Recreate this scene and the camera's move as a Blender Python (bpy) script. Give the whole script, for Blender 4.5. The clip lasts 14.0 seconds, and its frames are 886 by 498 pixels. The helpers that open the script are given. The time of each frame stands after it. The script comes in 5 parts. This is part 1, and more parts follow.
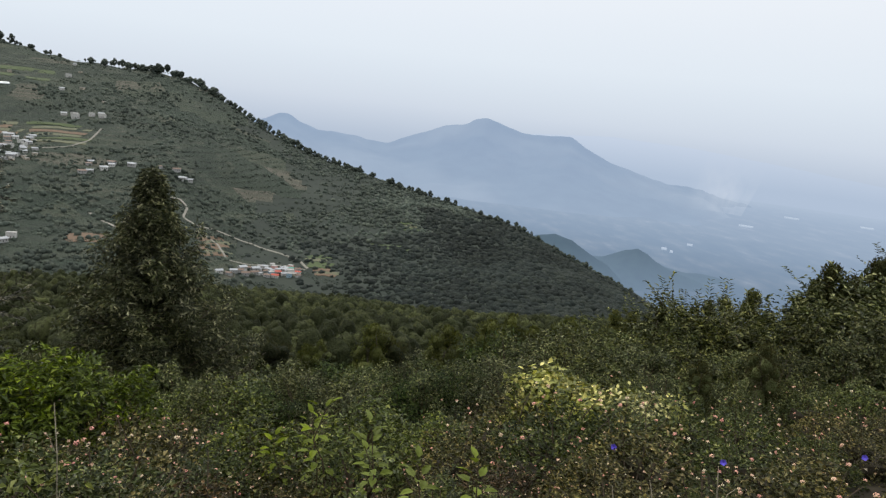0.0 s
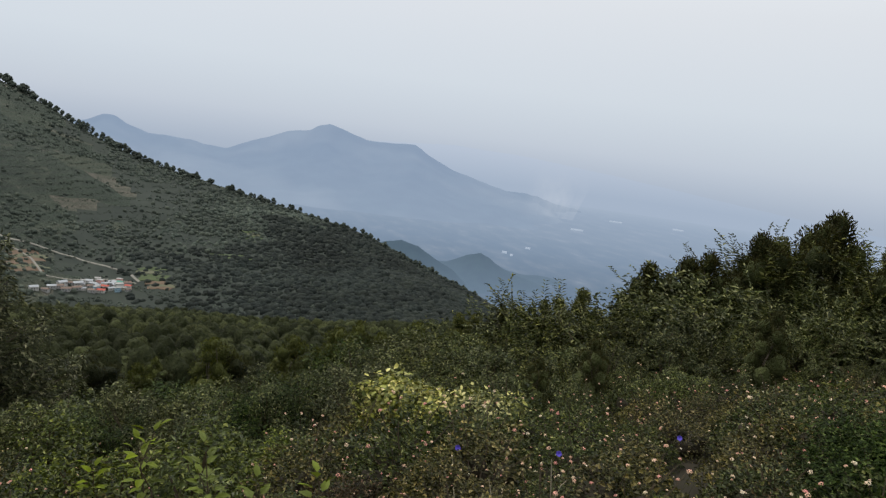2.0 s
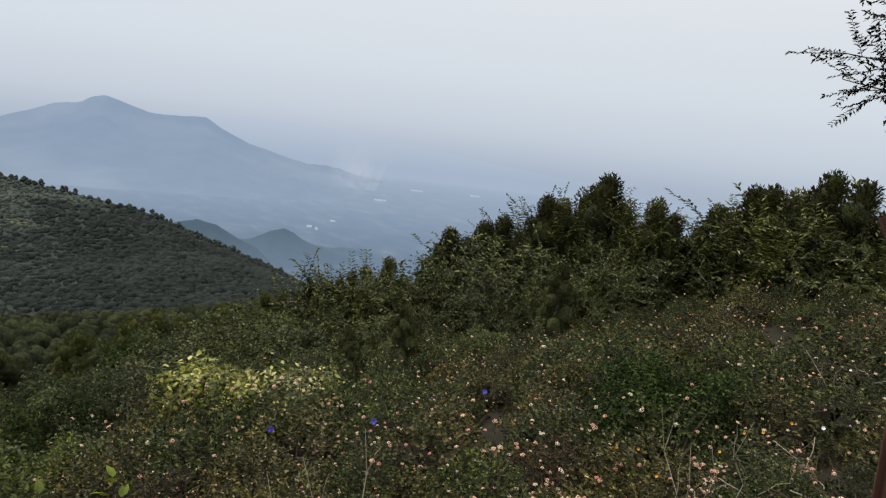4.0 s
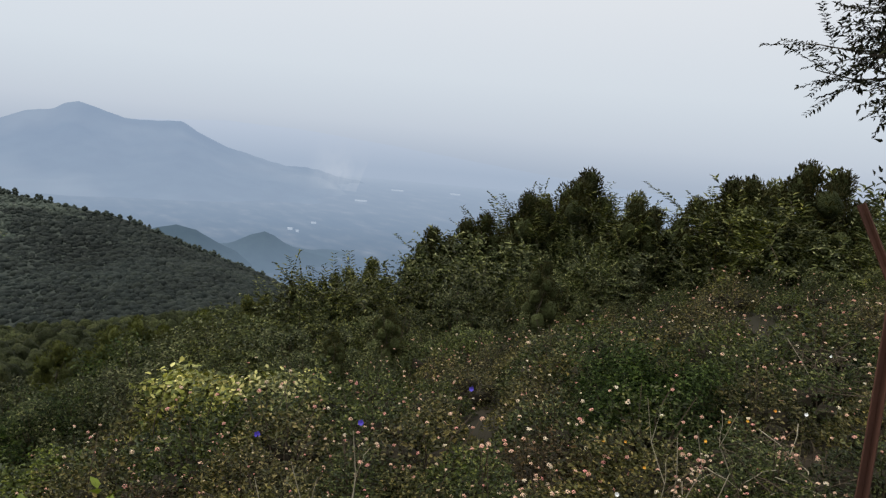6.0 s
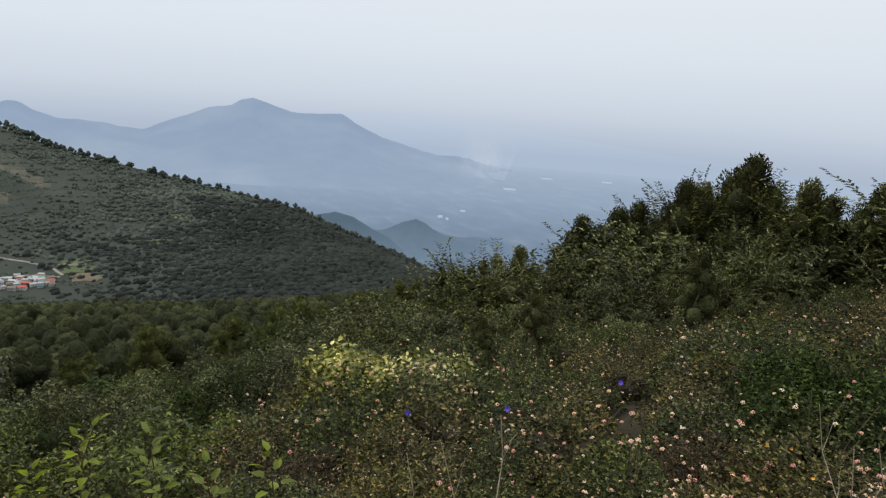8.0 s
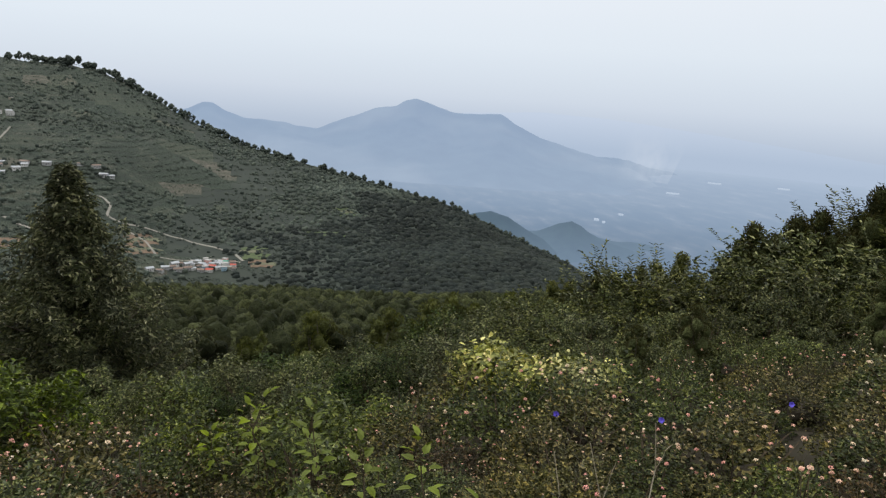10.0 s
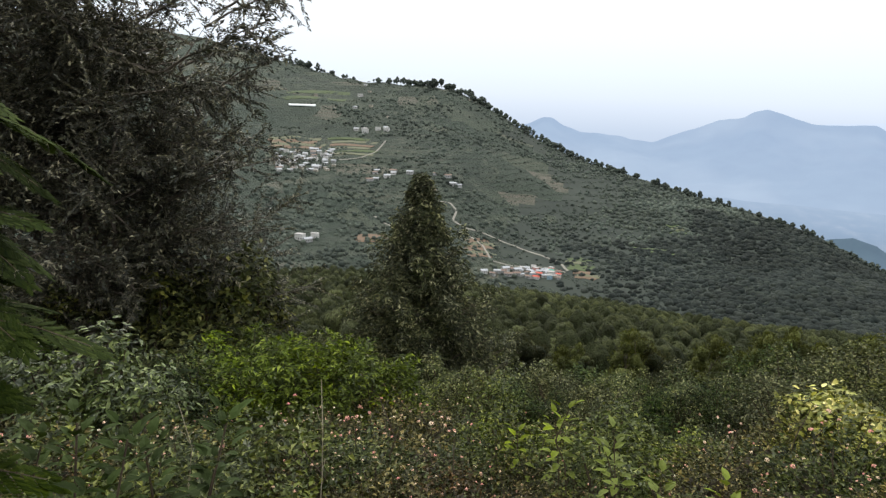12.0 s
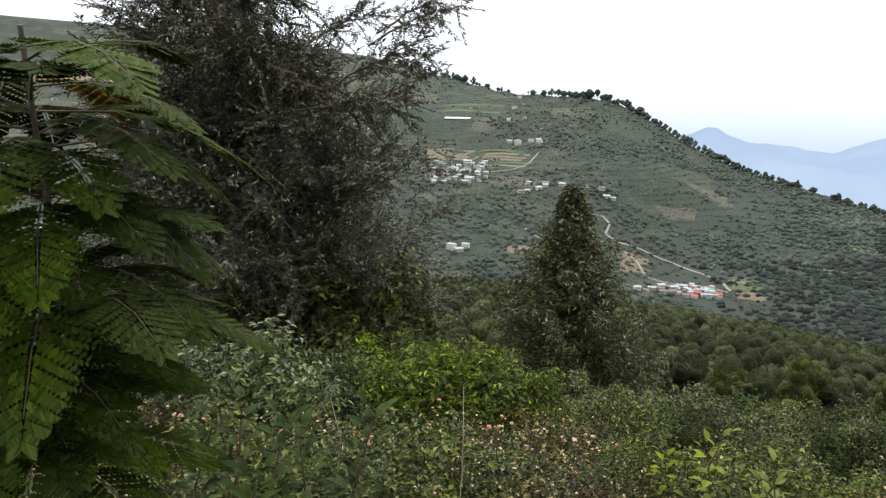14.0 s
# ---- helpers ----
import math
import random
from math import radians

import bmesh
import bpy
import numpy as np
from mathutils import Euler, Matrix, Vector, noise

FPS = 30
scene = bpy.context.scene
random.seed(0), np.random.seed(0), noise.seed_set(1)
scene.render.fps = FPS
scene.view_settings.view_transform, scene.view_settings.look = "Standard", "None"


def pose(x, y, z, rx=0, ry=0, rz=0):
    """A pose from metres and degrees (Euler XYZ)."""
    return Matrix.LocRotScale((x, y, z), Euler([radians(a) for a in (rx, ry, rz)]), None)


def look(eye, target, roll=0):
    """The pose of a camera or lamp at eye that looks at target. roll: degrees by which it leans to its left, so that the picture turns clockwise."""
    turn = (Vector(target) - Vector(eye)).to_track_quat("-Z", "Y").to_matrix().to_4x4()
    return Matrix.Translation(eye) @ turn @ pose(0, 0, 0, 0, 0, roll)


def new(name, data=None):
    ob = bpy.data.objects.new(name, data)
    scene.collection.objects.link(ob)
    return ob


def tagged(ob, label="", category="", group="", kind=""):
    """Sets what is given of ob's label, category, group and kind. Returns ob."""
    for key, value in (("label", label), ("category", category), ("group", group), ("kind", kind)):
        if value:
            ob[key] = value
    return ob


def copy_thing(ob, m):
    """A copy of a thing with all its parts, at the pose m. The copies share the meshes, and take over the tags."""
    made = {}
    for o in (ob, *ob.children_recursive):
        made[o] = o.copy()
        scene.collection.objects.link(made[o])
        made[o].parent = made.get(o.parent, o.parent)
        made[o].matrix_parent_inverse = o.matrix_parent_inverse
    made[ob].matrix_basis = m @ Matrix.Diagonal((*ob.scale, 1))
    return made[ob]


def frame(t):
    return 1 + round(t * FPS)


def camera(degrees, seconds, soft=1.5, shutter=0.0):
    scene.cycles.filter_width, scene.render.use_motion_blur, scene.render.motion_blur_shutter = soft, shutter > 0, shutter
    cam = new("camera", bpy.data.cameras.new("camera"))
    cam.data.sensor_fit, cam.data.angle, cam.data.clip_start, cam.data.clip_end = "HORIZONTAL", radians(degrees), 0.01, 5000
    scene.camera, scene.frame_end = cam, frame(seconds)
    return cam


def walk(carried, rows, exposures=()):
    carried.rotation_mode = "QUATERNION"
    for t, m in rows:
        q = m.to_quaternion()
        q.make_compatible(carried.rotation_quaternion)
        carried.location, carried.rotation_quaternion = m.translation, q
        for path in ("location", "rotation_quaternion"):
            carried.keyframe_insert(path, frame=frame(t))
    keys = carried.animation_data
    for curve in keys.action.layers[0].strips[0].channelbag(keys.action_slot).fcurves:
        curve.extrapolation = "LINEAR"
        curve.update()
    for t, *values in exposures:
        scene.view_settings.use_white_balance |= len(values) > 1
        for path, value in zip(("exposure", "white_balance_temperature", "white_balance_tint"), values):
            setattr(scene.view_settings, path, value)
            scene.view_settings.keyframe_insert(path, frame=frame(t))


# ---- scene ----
import functools

cam = camera(66.4, 14.0, 1.35)
PATH = [
    (0.00, (-0.062, -0.057, 1.668), (2.004, 97.970, -17.990), 6.120),
    (0.50, (-0.051, -0.051, 1.664), (8.415, 97.913, -16.539), 7.570),
    (1.00, (-0.041, -0.045, 1.663), (14.137, 97.464, -15.399), 7.491),
    (1.50, (-0.034, -0.026, 1.662), (18.175, 96.934, -14.686), 7.341),
    (2.00, (-0.013, -0.007, 1.657), (24.121, 95.692, -14.444), 7.230),
    (2.50, (-0.006, 0.001, 1.648), (31.726, 93.389, -14.844), 7.345),
    (3.00, (-0.004, 0.011, 1.654), (38.299, 90.545, -16.691), 6.966),
    (3.50, (0.012, 0.014, 1.647), (44.567, 87.860, -15.613), 6.765),
    (4.00, (0.011, 0.014, 1.653), (50.587, 84.637, -15.110), 6.559),
    (4.20, (0.014, 0.015, 1.657), (53.384, 82.961, -14.823), 6.653),
    (4.70, (0.014, 0.017, 1.660), (57.131, 80.507, -14.437), 6.429),
    (5.25, (0.014, 0.021, 1.656), (57.031, 80.588, -14.407), 5.960),
    (5.80, (0.012, 0.024, 1.651), (54.186, 82.462, -14.755), 5.438),
    (6.30, (0.008, 0.025, 1.648), (50.585, 84.597, -15.368), 5.072),
    (6.50, (0.002, 0.021, 1.650), (48.873, 85.559, -15.524), 4.925),
    (7.00, (0.001, 0.024, 1.648), (45.417, 87.267, -16.410), 4.698),
    (7.50, (-0.002, 0.016, 1.647), (39.419, 89.882, -17.590), 4.432),
    (8.00, (-0.005, 0.013, 1.648), (33.239, 92.168, -18.410), 3.953),
    (8.50, (-0.009, 0.010, 1.646), (25.845, 94.296, -19.372), 3.534),
    (8.70, (0.002, 0.012, 1.631), (23.230, 94.934, -19.587), 3.878),
    (9.20, (0.001, 0.012, 1.623), (17.542, 96.064, -19.971), 3.900),
    (9.75, (-0.010, 0.011, 1.622), (13.276, 96.768, -19.862), 3.902),
    (10.30, (-0.024, 0.008, 1.630), (8.480, 97.263, -20.029), 3.569),
    (10.80, (-0.032, 0.002, 1.646), (1.375, 97.361, -21.140), 2.705),
    (11.00, (-0.033, -0.001, 1.654), (-2.263, 97.171, -21.855), 2.219),
    (11.50, (-0.010, -0.017, 1.656), (-20.000, 95.507, -20.147), 2.221),
    (12.00, (0.037, 0.009, 1.642), (-34.989, 91.043, -20.406), 2.284),
    (12.50, (0.064, 0.006, 1.649), (-38.968, 89.703, -19.113), 2.160),
    (13.00, (0.067, 0.005, 1.642), (-42.134, 88.016, -20.111), 2.423),
    (13.50, (0.063, 0.010, 1.642), (-49.043, 84.493, -19.604), 1.477),
    (14.00, (0.062, 0.006, 1.635), (-54.580, 81.077, -19.383), 1.232),
]
walk(cam, [(t, look(eye, target, roll)) for t, eye, target, roll in PATH],
     [(0, 0.16), (1.5, 0.07), (2.2, -0.09), (3, -0.05), (6.5, -0.03), (8, 0.06), (8.7, 0.12), (10.8, 0.2), (11.4, 0.34), (12, 0.54), (14, 0.82)])

# ---- world and light ----
SUN_UP, SUN_AZ = 52, -40          # degrees above the horizon, and to the right of straight ahead
world = bpy.data.worlds.new("sky")
scene.world = world
world.use_nodes = True
wn, wl = world.node_tree.nodes, world.node_tree.links
wn.clear()
sky = wn.new("ShaderNodeTexSky")
sky.sky_type, sky.sun_disc = "NISHITA", False
sky.sun_elevation, sky.sun_rotation = radians(SUN_UP), radians(SUN_AZ)
sky.altitude, sky.air_density, sky.dust_density = 2000, 1.0, 4.0
sky_in = wn.new("ShaderNodeBackground")
sky_in.inputs["Strength"].default_value = 0.06
wl.new(sky.outputs["Color"], sky_in.inputs["Color"])
# a closed sheet of pale cloud that thins into blue-grey haze towards the horizon
coord = wn.new("ShaderNodeTexCoord")
split = wn.new("ShaderNodeSeparateXYZ")
ramp = wn.new("ShaderNodeValToRGB")
wl.new(coord.outputs["Generated"], split.inputs["Vector"])
lift = wn.new("ShaderNodeMath")
lift.operation, lift.inputs[1].default_value, lift.inputs[2].default_value = "MULTIPLY_ADD", 1.0, 0.2
wl.new(split.outputs["Z"], lift.inputs[0])
wl.new(lift.outputs[0], ramp.inputs["Fac"])
stops = [(0.10, (0.355, 0.44, 0.57)), (0.16, (0.45, 0.53, 0.655)), (0.205, (0.59, 0.66, 0.765)), (0.28, (0.72, 0.78, 0.85)), (0.40, (0.825, 0.86, 0.905)), (0.62, (1.1, 1.13, 1.15)), (1.0, (1.55, 1.58, 1.6))]
ramp.color_ramp.elements[0].position, ramp.color_ramp.elements[1].position = stops[0][0], stops[-1][0]
for n, (at, c) in enumerate(stops):
    e = ramp.color_ramp.elements[n] if n == 0 else (ramp.color_ramp.elements[len(stops) - 1] if n == len(stops) - 1 else ramp.color_ramp.elements.new(at))
    e.color = (*c, 1)
cloud = wn.new("ShaderNodeBackground")
cloud.inputs["Strength"].default_value = 1.0
wl.new(ramp.outputs["Color"], cloud.inputs["Color"])
both = wn.new("ShaderNodeMixShader")
both.inputs["Fac"].default_value = 0.9
wl.new(sky_in.outputs[0], both.inputs[1])
wl.new(cloud.outputs[0], both.inputs[2])
wl.new(both.outputs[0], wn.new("ShaderNodeOutputWorld").inputs["Surface"])

lamp = bpy.data.lights.new("sun", "SUN")
lamp.energy, lamp.angle, lamp.color = 2.4, radians(14), (1.0, 0.96, 0.9)
sun = new("sun", lamp)
sa, se = radians(SUN_AZ), radians(SUN_UP)
sun.matrix_world = look((60 * math.sin(sa) * math.cos(se), 60 * math.cos(sa) * math.cos(se), 60 * math.sin(se)), (0, 0, 0))


# ---- materials ----
def material(name):
    m = bpy.data.materials.new(name)
    m.use_nodes = True
    n, l = m.node_tree.nodes, m.node_tree.links
    n.clear()
    out = n.new("ShaderNodeOutputMaterial")
    return m, n, l, out


def shader(n, l, rough=0.6, spec=0.3):
    b = n.new("ShaderNodeBsdfPrincipled")
    b.inputs["Roughness"].default_value = rough
    b.inputs["Specular IOR Level"].default_value = spec
    return b


def noise_tex(n, l, scale, detail=4, vec=None, rough=0.55):
    t = n.new("ShaderNodeTexNoise")
    t.inputs["Scale"].default_value, t.inputs["Detail"].default_value, t.inputs["Roughness"].default_value = scale, detail, rough
    if vec is not None:
        l.new(vec, t.inputs["Vector"])
    return t


def ramp_of(n, l, fac, stops):
    r = n.new("ShaderNodeValToRGB")
    el = r.color_ramp.elements
    while len(el) < len(stops):
        el.new(0.5)
    for e, (at, c) in zip(el, stops):
        e.position, e.color = at, (*c, 1)
    if fac is not None:
        l.new(fac, r.inputs["Fac"])
    return r


def mix_rgb(n, l, fac, a, b, blend="MIX"):
    m = n.new("ShaderNodeMix")
    m.data_type, m.blend_type = "RGBA", blend
    for socket, v in ((m.inputs[0], fac), (m.inputs[6], a), (m.inputs[7], b)):
        if isinstance(v, (int, float)):
            socket.default_value = v
        elif isinstance(v, tuple):
            socket.default_value = (*v, 1)
        else:
            l.new(v, socket)
    return m.outputs[2]


def leaf_material(name, dark, mid, light, rough=0.45, through_light=0.25, spec=0.4, even=False):
    """Foliage: every leaf has its own tone, every plant its own cast, and some daylight comes through."""
    m, n, l, out = material(name)
    geo, info = n.new("ShaderNodeNewGeometry"), n.new("ShaderNodeObjectInfo")
    warm = (0.8, 0.69, 0.57)
    tones = [(0.0, dark, 1), (0.3, mid, 0.85), (0.7, mid, 1.1), (1.0, light, 1.0)] if even else [(0.0, dark, 0.45), (0.35, mid, 0.5), (0.75, mid, 0.95), (1.0, light, 1.25)]
    r = ramp_of(n, l, geo.outputs["Random Per Island"], [(at, tuple(min(0.9, v * k * w) for v, w in zip(c, warm))) for at, c, k in tones])
    big = noise_tex(n, l, 1.3, 3, geo.outputs["Position"])
    hue = n.new("ShaderNodeHueSaturation")
    val = n.new("ShaderNodeMapRange")
    val.inputs[3].default_value, val.inputs[4].default_value = 0.65, 1.35
    l.new(info.outputs["Random"], val.inputs[0])
    l.new(val.outputs[0], hue.inputs["Value"])
    sat = n.new("ShaderNodeMapRange")
    sat.inputs[1].default_value, sat.inputs[2].default_value = 0.3, 0.7
    sat.inputs[3].default_value, sat.inputs[4].default_value = 0.8, 1.15
    l.new(big.outputs["Fac"], sat.inputs[0])
    l.new(sat.outputs[0], hue.inputs["Saturation"])
    l.new(r.outputs["Color"], hue.inputs["Color"])
    b = shader(n, l, rough, spec)
    l.new(hue.outputs["Color"], b.inputs["Base Color"])
    t = n.new("ShaderNodeBsdfTranslucent")
    l.new(mix_rgb(n, l, 1.0, hue.outputs["Color"], (1.0, 1.0, 0.55), "MULTIPLY"), t.inputs["Color"])
    mixs = n.new("ShaderNodeMixShader")
    mixs.inputs["Fac"].default_value = through_light * 0.6
    l.new(b.outputs[0], mixs.inputs[1])
    l.new(t.outputs[0], mixs.inputs[2])
    l.new(mixs.outputs[0], out.inputs["Surface"])
    return m


def canopy_material(name, dark, mid, light, grain, depth, gap=0.6):
    """Crowns seen from afar: each its own tone, shade painted in between leaf masses."""
    m, n, l, out = material(name)
    geo = n.new("ShaderNodeNewGeometry")
    tone = ramp_of(n, l, geo.outputs["Random Per Island"], [(0.0, dark), (0.5, mid), (1.0, light)])
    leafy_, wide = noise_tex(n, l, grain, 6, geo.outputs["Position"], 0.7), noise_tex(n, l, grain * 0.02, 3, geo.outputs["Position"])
    gap_shade = n.new("ShaderNodeMapRange")
    gap_shade.inputs[1].default_value, gap_shade.inputs[2].default_value, gap_shade.inputs[3].default_value, gap_shade.inputs[4].default_value = 0.36, 0.58, gap, 0.0
    l.new(leafy_.outputs["Fac"], gap_shade.inputs[0])
    # shade between leaf masses, put into the colour by noise
    col = mix_rgb(n, l, gap_shade.outputs[0], tone.outputs["Color"], tuple(v * 0.35 for v in dark))
    hue = n.new("ShaderNodeHueSaturation")
    val = n.new("ShaderNodeMapRange")
    val.inputs[1].default_value, val.inputs[2].default_value, val.inputs[3].default_value, val.inputs[4].default_value = 0.35, 0.65, 0.72, 1.3
    l.new(wide.outputs["Fac"], val.inputs[0])
    l.new(val.outputs[0], hue.inputs["Value"])
    l.new(col, hue.inputs["Color"])
    s_ = shader(n, l, 0.9, 0.1)
    l.new(hue.outputs["Color"], s_.inputs["Base Color"])
    bp = n.new("ShaderNodeBump")
    bp.inputs["Strength"].default_value, bp.inputs["Distance"].default_value = 1.0, depth
    l.new(leafy_.outputs["Fac"], bp.inputs["Height"])
    l.new(bp.outputs[0], s_.inputs["Normal"])
    l.new(s_.outputs[0], out.inputs["Surface"])
    return m


def rough_material(name, a, b, scale, rough=0.85, bump=0.3, c=None, fine=None):
    """A matt natural surface with two scales of variation and relief."""
    m, n, l, out = material(name)
    geo = n.new("ShaderNodeNewGeometry")
    n1 = noise_tex(n, l, scale, 6, geo.outputs["Position"])
    n2 = noise_tex(n, l, fine or scale * 9, 4, geo.outputs["Position"])
    base = ramp_of(n, l, n1.outputs["Fac"], [(0.32, a), (0.68, b)])
    col = mix_rgb(n, l, n2.outputs["Fac"], base.outputs["Color"], c or tuple(v * 0.55 for v in a))
    s = shader(n, l, rough, 0.2)
    l.new(col, s.inputs["Base Color"])
    bp = n.new("ShaderNodeBump")
    bp.inputs["Strength"].default_value = bump
    l.new(n2.outputs["Fac"], bp.inputs["Height"])
    l.new(bp.outputs[0], s.inputs["Normal"])
    l.new(s.outputs[0], out.inputs["Surface"])
    return m


def painted_haze_material(name, low, high, z0, z1, ground, scale, share, mist=0.0):
    """A backdrop of country kilometres away; haze is painted as emission, so it glows."""
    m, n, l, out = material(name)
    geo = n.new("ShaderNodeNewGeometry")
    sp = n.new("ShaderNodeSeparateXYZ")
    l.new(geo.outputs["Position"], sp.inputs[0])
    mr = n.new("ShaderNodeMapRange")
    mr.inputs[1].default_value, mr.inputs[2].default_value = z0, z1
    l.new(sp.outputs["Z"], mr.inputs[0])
    haze_glow = mix_rgb(n, l, mr.outputs[0], low, high)
    # pale mist streaks painted into the glow by noise
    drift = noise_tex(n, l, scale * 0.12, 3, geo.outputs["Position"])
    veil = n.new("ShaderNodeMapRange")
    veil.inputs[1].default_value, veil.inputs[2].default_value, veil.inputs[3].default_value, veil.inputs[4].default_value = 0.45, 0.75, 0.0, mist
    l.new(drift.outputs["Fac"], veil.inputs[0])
    haze_glow = mix_rgb(n, l, veil.outputs[0], haze_glow, (0.47, 0.55, 0.67))
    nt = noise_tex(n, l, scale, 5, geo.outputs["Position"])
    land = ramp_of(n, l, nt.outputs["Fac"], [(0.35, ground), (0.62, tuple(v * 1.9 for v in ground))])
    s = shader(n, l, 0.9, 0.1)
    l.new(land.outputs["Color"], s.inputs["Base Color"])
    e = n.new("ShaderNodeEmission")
    l.new(haze_glow, e.inputs["Color"])
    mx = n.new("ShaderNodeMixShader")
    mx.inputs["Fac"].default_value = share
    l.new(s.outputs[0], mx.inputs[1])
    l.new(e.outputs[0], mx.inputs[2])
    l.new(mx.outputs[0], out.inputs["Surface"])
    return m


def hill_material(name):
    """Far slopes: woods, rough grass and small fields, with hedge rows along the contours."""
    m, n, l, out = material(name)
    geo = n.new("ShaderNodeNewGeometry")
    pos = geo.outputs["Position"]
    wide, mid, fine = noise_tex(n, l, 0.006, 4, pos), noise_tex(n, l, 0.035, 8, pos, 0.68), noise_tex(n, l, 0.28, 5, pos, 0.75)
    plots = n.new("ShaderNodeTexVoronoi")
    plots.inputs["Scale"].default_value = 0.022
    l.new(pos, plots.inputs["Vector"])
    # tones greyed to stand in for haze over the slopes
    base = ramp_of(n, l, mid.outputs["Fac"], [(0.27, (0.024, 0.031, 0.027)), (0.43, (0.038, 0.046, 0.038)), (0.55, (0.056, 0.064, 0.051)), (0.72, (0.12, 0.117, 0.092))])
    tone = n.new("ShaderNodeSeparateColor")
    l.new(plots.outputs["Color"], tone.inputs[0])
    field = ramp_of(n, l, tone.outputs[0], [(0.0, (0.036, 0.046, 0.037)), (0.5, (0.056, 0.066, 0.051)), (0.8, (0.088, 0.094, 0.068)), (1.0, (0.135, 0.122, 0.098))])
    where = n.new("ShaderNodeMapRange")
    where.inputs[1].default_value, where.inputs[2].default_value = 0.44, 0.54
    l.new(wide.outputs["Fac"], where.inputs[0])
    col = mix_rgb(n, l, where.outputs[0], base.outputs["Color"], field.outputs["Color"])
    sp = n.new("ShaderNodeSeparateXYZ")
    l.new(pos, sp.inputs[0])
    bend = n.new("ShaderNodeMath")
    bend.operation, bend.inputs[1].default_value = "MULTIPLY_ADD", 9.0
    l.new(mid.outputs["Fac"], bend.inputs[0])
    l.new(sp.outputs["Z"], bend.inputs[2])
    rows = n.new("ShaderNodeMath")
    rows.operation, rows.inputs[1].default_value = "PINGPONG", 2.6
    l.new(bend.outputs[0], rows.inputs[0])
    dark = n.new("ShaderNodeMapRange")
    dark.inputs[1].default_value, dark.inputs[2].default_value, dark.inputs[3].default_value, dark.inputs[4].default_value = 0.3, 1.9, 0.0, 0.4
    l.new(rows.outputs[0], dark.inputs[0])
    col = mix_rgb(n, l, dark.outputs[0], col, (0.042, 0.06, 0.042))
    grain = n.new("ShaderNodeMapRange")
    grain.inputs[1].default_value, grain.inputs[2].default_value = 0.35, 0.65
    l.new(fine.outputs["Fac"], grain.inputs[0])
    col = mix_rgb(n, l, grain.outputs[0], mix_rgb(n, l, 0.55, col, (0.034, 0.042, 0.035)), col)
    s_ = shader(n, l, 0.95, 0.1)
    l.new(col, s_.inputs["Base Color"])
    bp = n.new("ShaderNodeBump")
    bp.inputs["Strength"].default_value, bp.inputs["Distance"].default_value = 1.0, 4.0
    l.new(fine.outputs["Fac"], bp.inputs["Height"])
    l.new(bp.outputs[0], s_.inputs["Normal"])
    l.new(s_.outputs[0], out.inputs["Surface"])
    return m


def plain_material(name):
    """The plain, kilometres off and far below: painted haze glows paler with distance."""
    m, n, l, out = material(name)
    geo = n.new("ShaderNodeNewGeometry")
    pos = geo.outputs["Position"]
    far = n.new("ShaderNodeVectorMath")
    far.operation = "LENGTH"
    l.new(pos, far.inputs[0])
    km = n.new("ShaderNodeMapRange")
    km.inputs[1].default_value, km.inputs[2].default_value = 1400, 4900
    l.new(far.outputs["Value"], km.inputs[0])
    # emitted haze colours by distance: darker blue near, paler far
    haze_glow = ramp_of(n, l, km.outputs[0], [(0.0, (0.16, 0.23, 0.34)), (0.2, (0.255, 0.34, 0.475)), (0.32, (0.305, 0.39, 0.525)), (0.6, (0.345, 0.432, 0.566)), (1.0, (0.445, 0.53, 0.65))])
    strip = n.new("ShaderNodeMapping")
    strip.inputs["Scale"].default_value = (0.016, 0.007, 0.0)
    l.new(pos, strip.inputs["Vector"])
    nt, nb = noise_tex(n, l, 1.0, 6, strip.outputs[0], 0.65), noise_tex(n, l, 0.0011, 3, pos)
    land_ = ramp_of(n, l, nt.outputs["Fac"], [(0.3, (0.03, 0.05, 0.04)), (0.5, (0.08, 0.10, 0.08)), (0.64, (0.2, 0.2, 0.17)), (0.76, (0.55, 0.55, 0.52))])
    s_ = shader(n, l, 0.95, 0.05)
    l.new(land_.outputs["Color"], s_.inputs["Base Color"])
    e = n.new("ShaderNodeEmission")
    l.new(haze_glow.outputs["Color"], e.inputs["Color"])
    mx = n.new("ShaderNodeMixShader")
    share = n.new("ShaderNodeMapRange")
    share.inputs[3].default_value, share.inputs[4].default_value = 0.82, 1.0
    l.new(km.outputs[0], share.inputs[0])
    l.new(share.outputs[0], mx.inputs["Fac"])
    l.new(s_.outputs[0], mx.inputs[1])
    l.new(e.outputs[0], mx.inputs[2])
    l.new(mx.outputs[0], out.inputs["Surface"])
    return m


SOIL = rough_material("soil", (0.03, 0.022, 0.014), (0.02, 0.022, 0.010), 1.2, 0.95, 0.6)
HILL = hill_material("hill_grass")
FOREST_FLOOR = rough_material("forest_floor", (0.018, 0.022, 0.010), (0.03, 0.032, 0.016), 0.3, 0.95, 0.4)
WOODED = rough_material("wooded_slope", (0.015, 0.02, 0.017), (0.036, 0.043, 0.033), 0.03, 0.95, 0.5, (0.024, 0.031, 0.025), 0.3)
BARK = rough_material("bark", (0.10, 0.08, 0.06), (0.16, 0.14, 0.11), 6, 0.9, 0.6)
PLAIN = plain_material("plain_haze_glow")
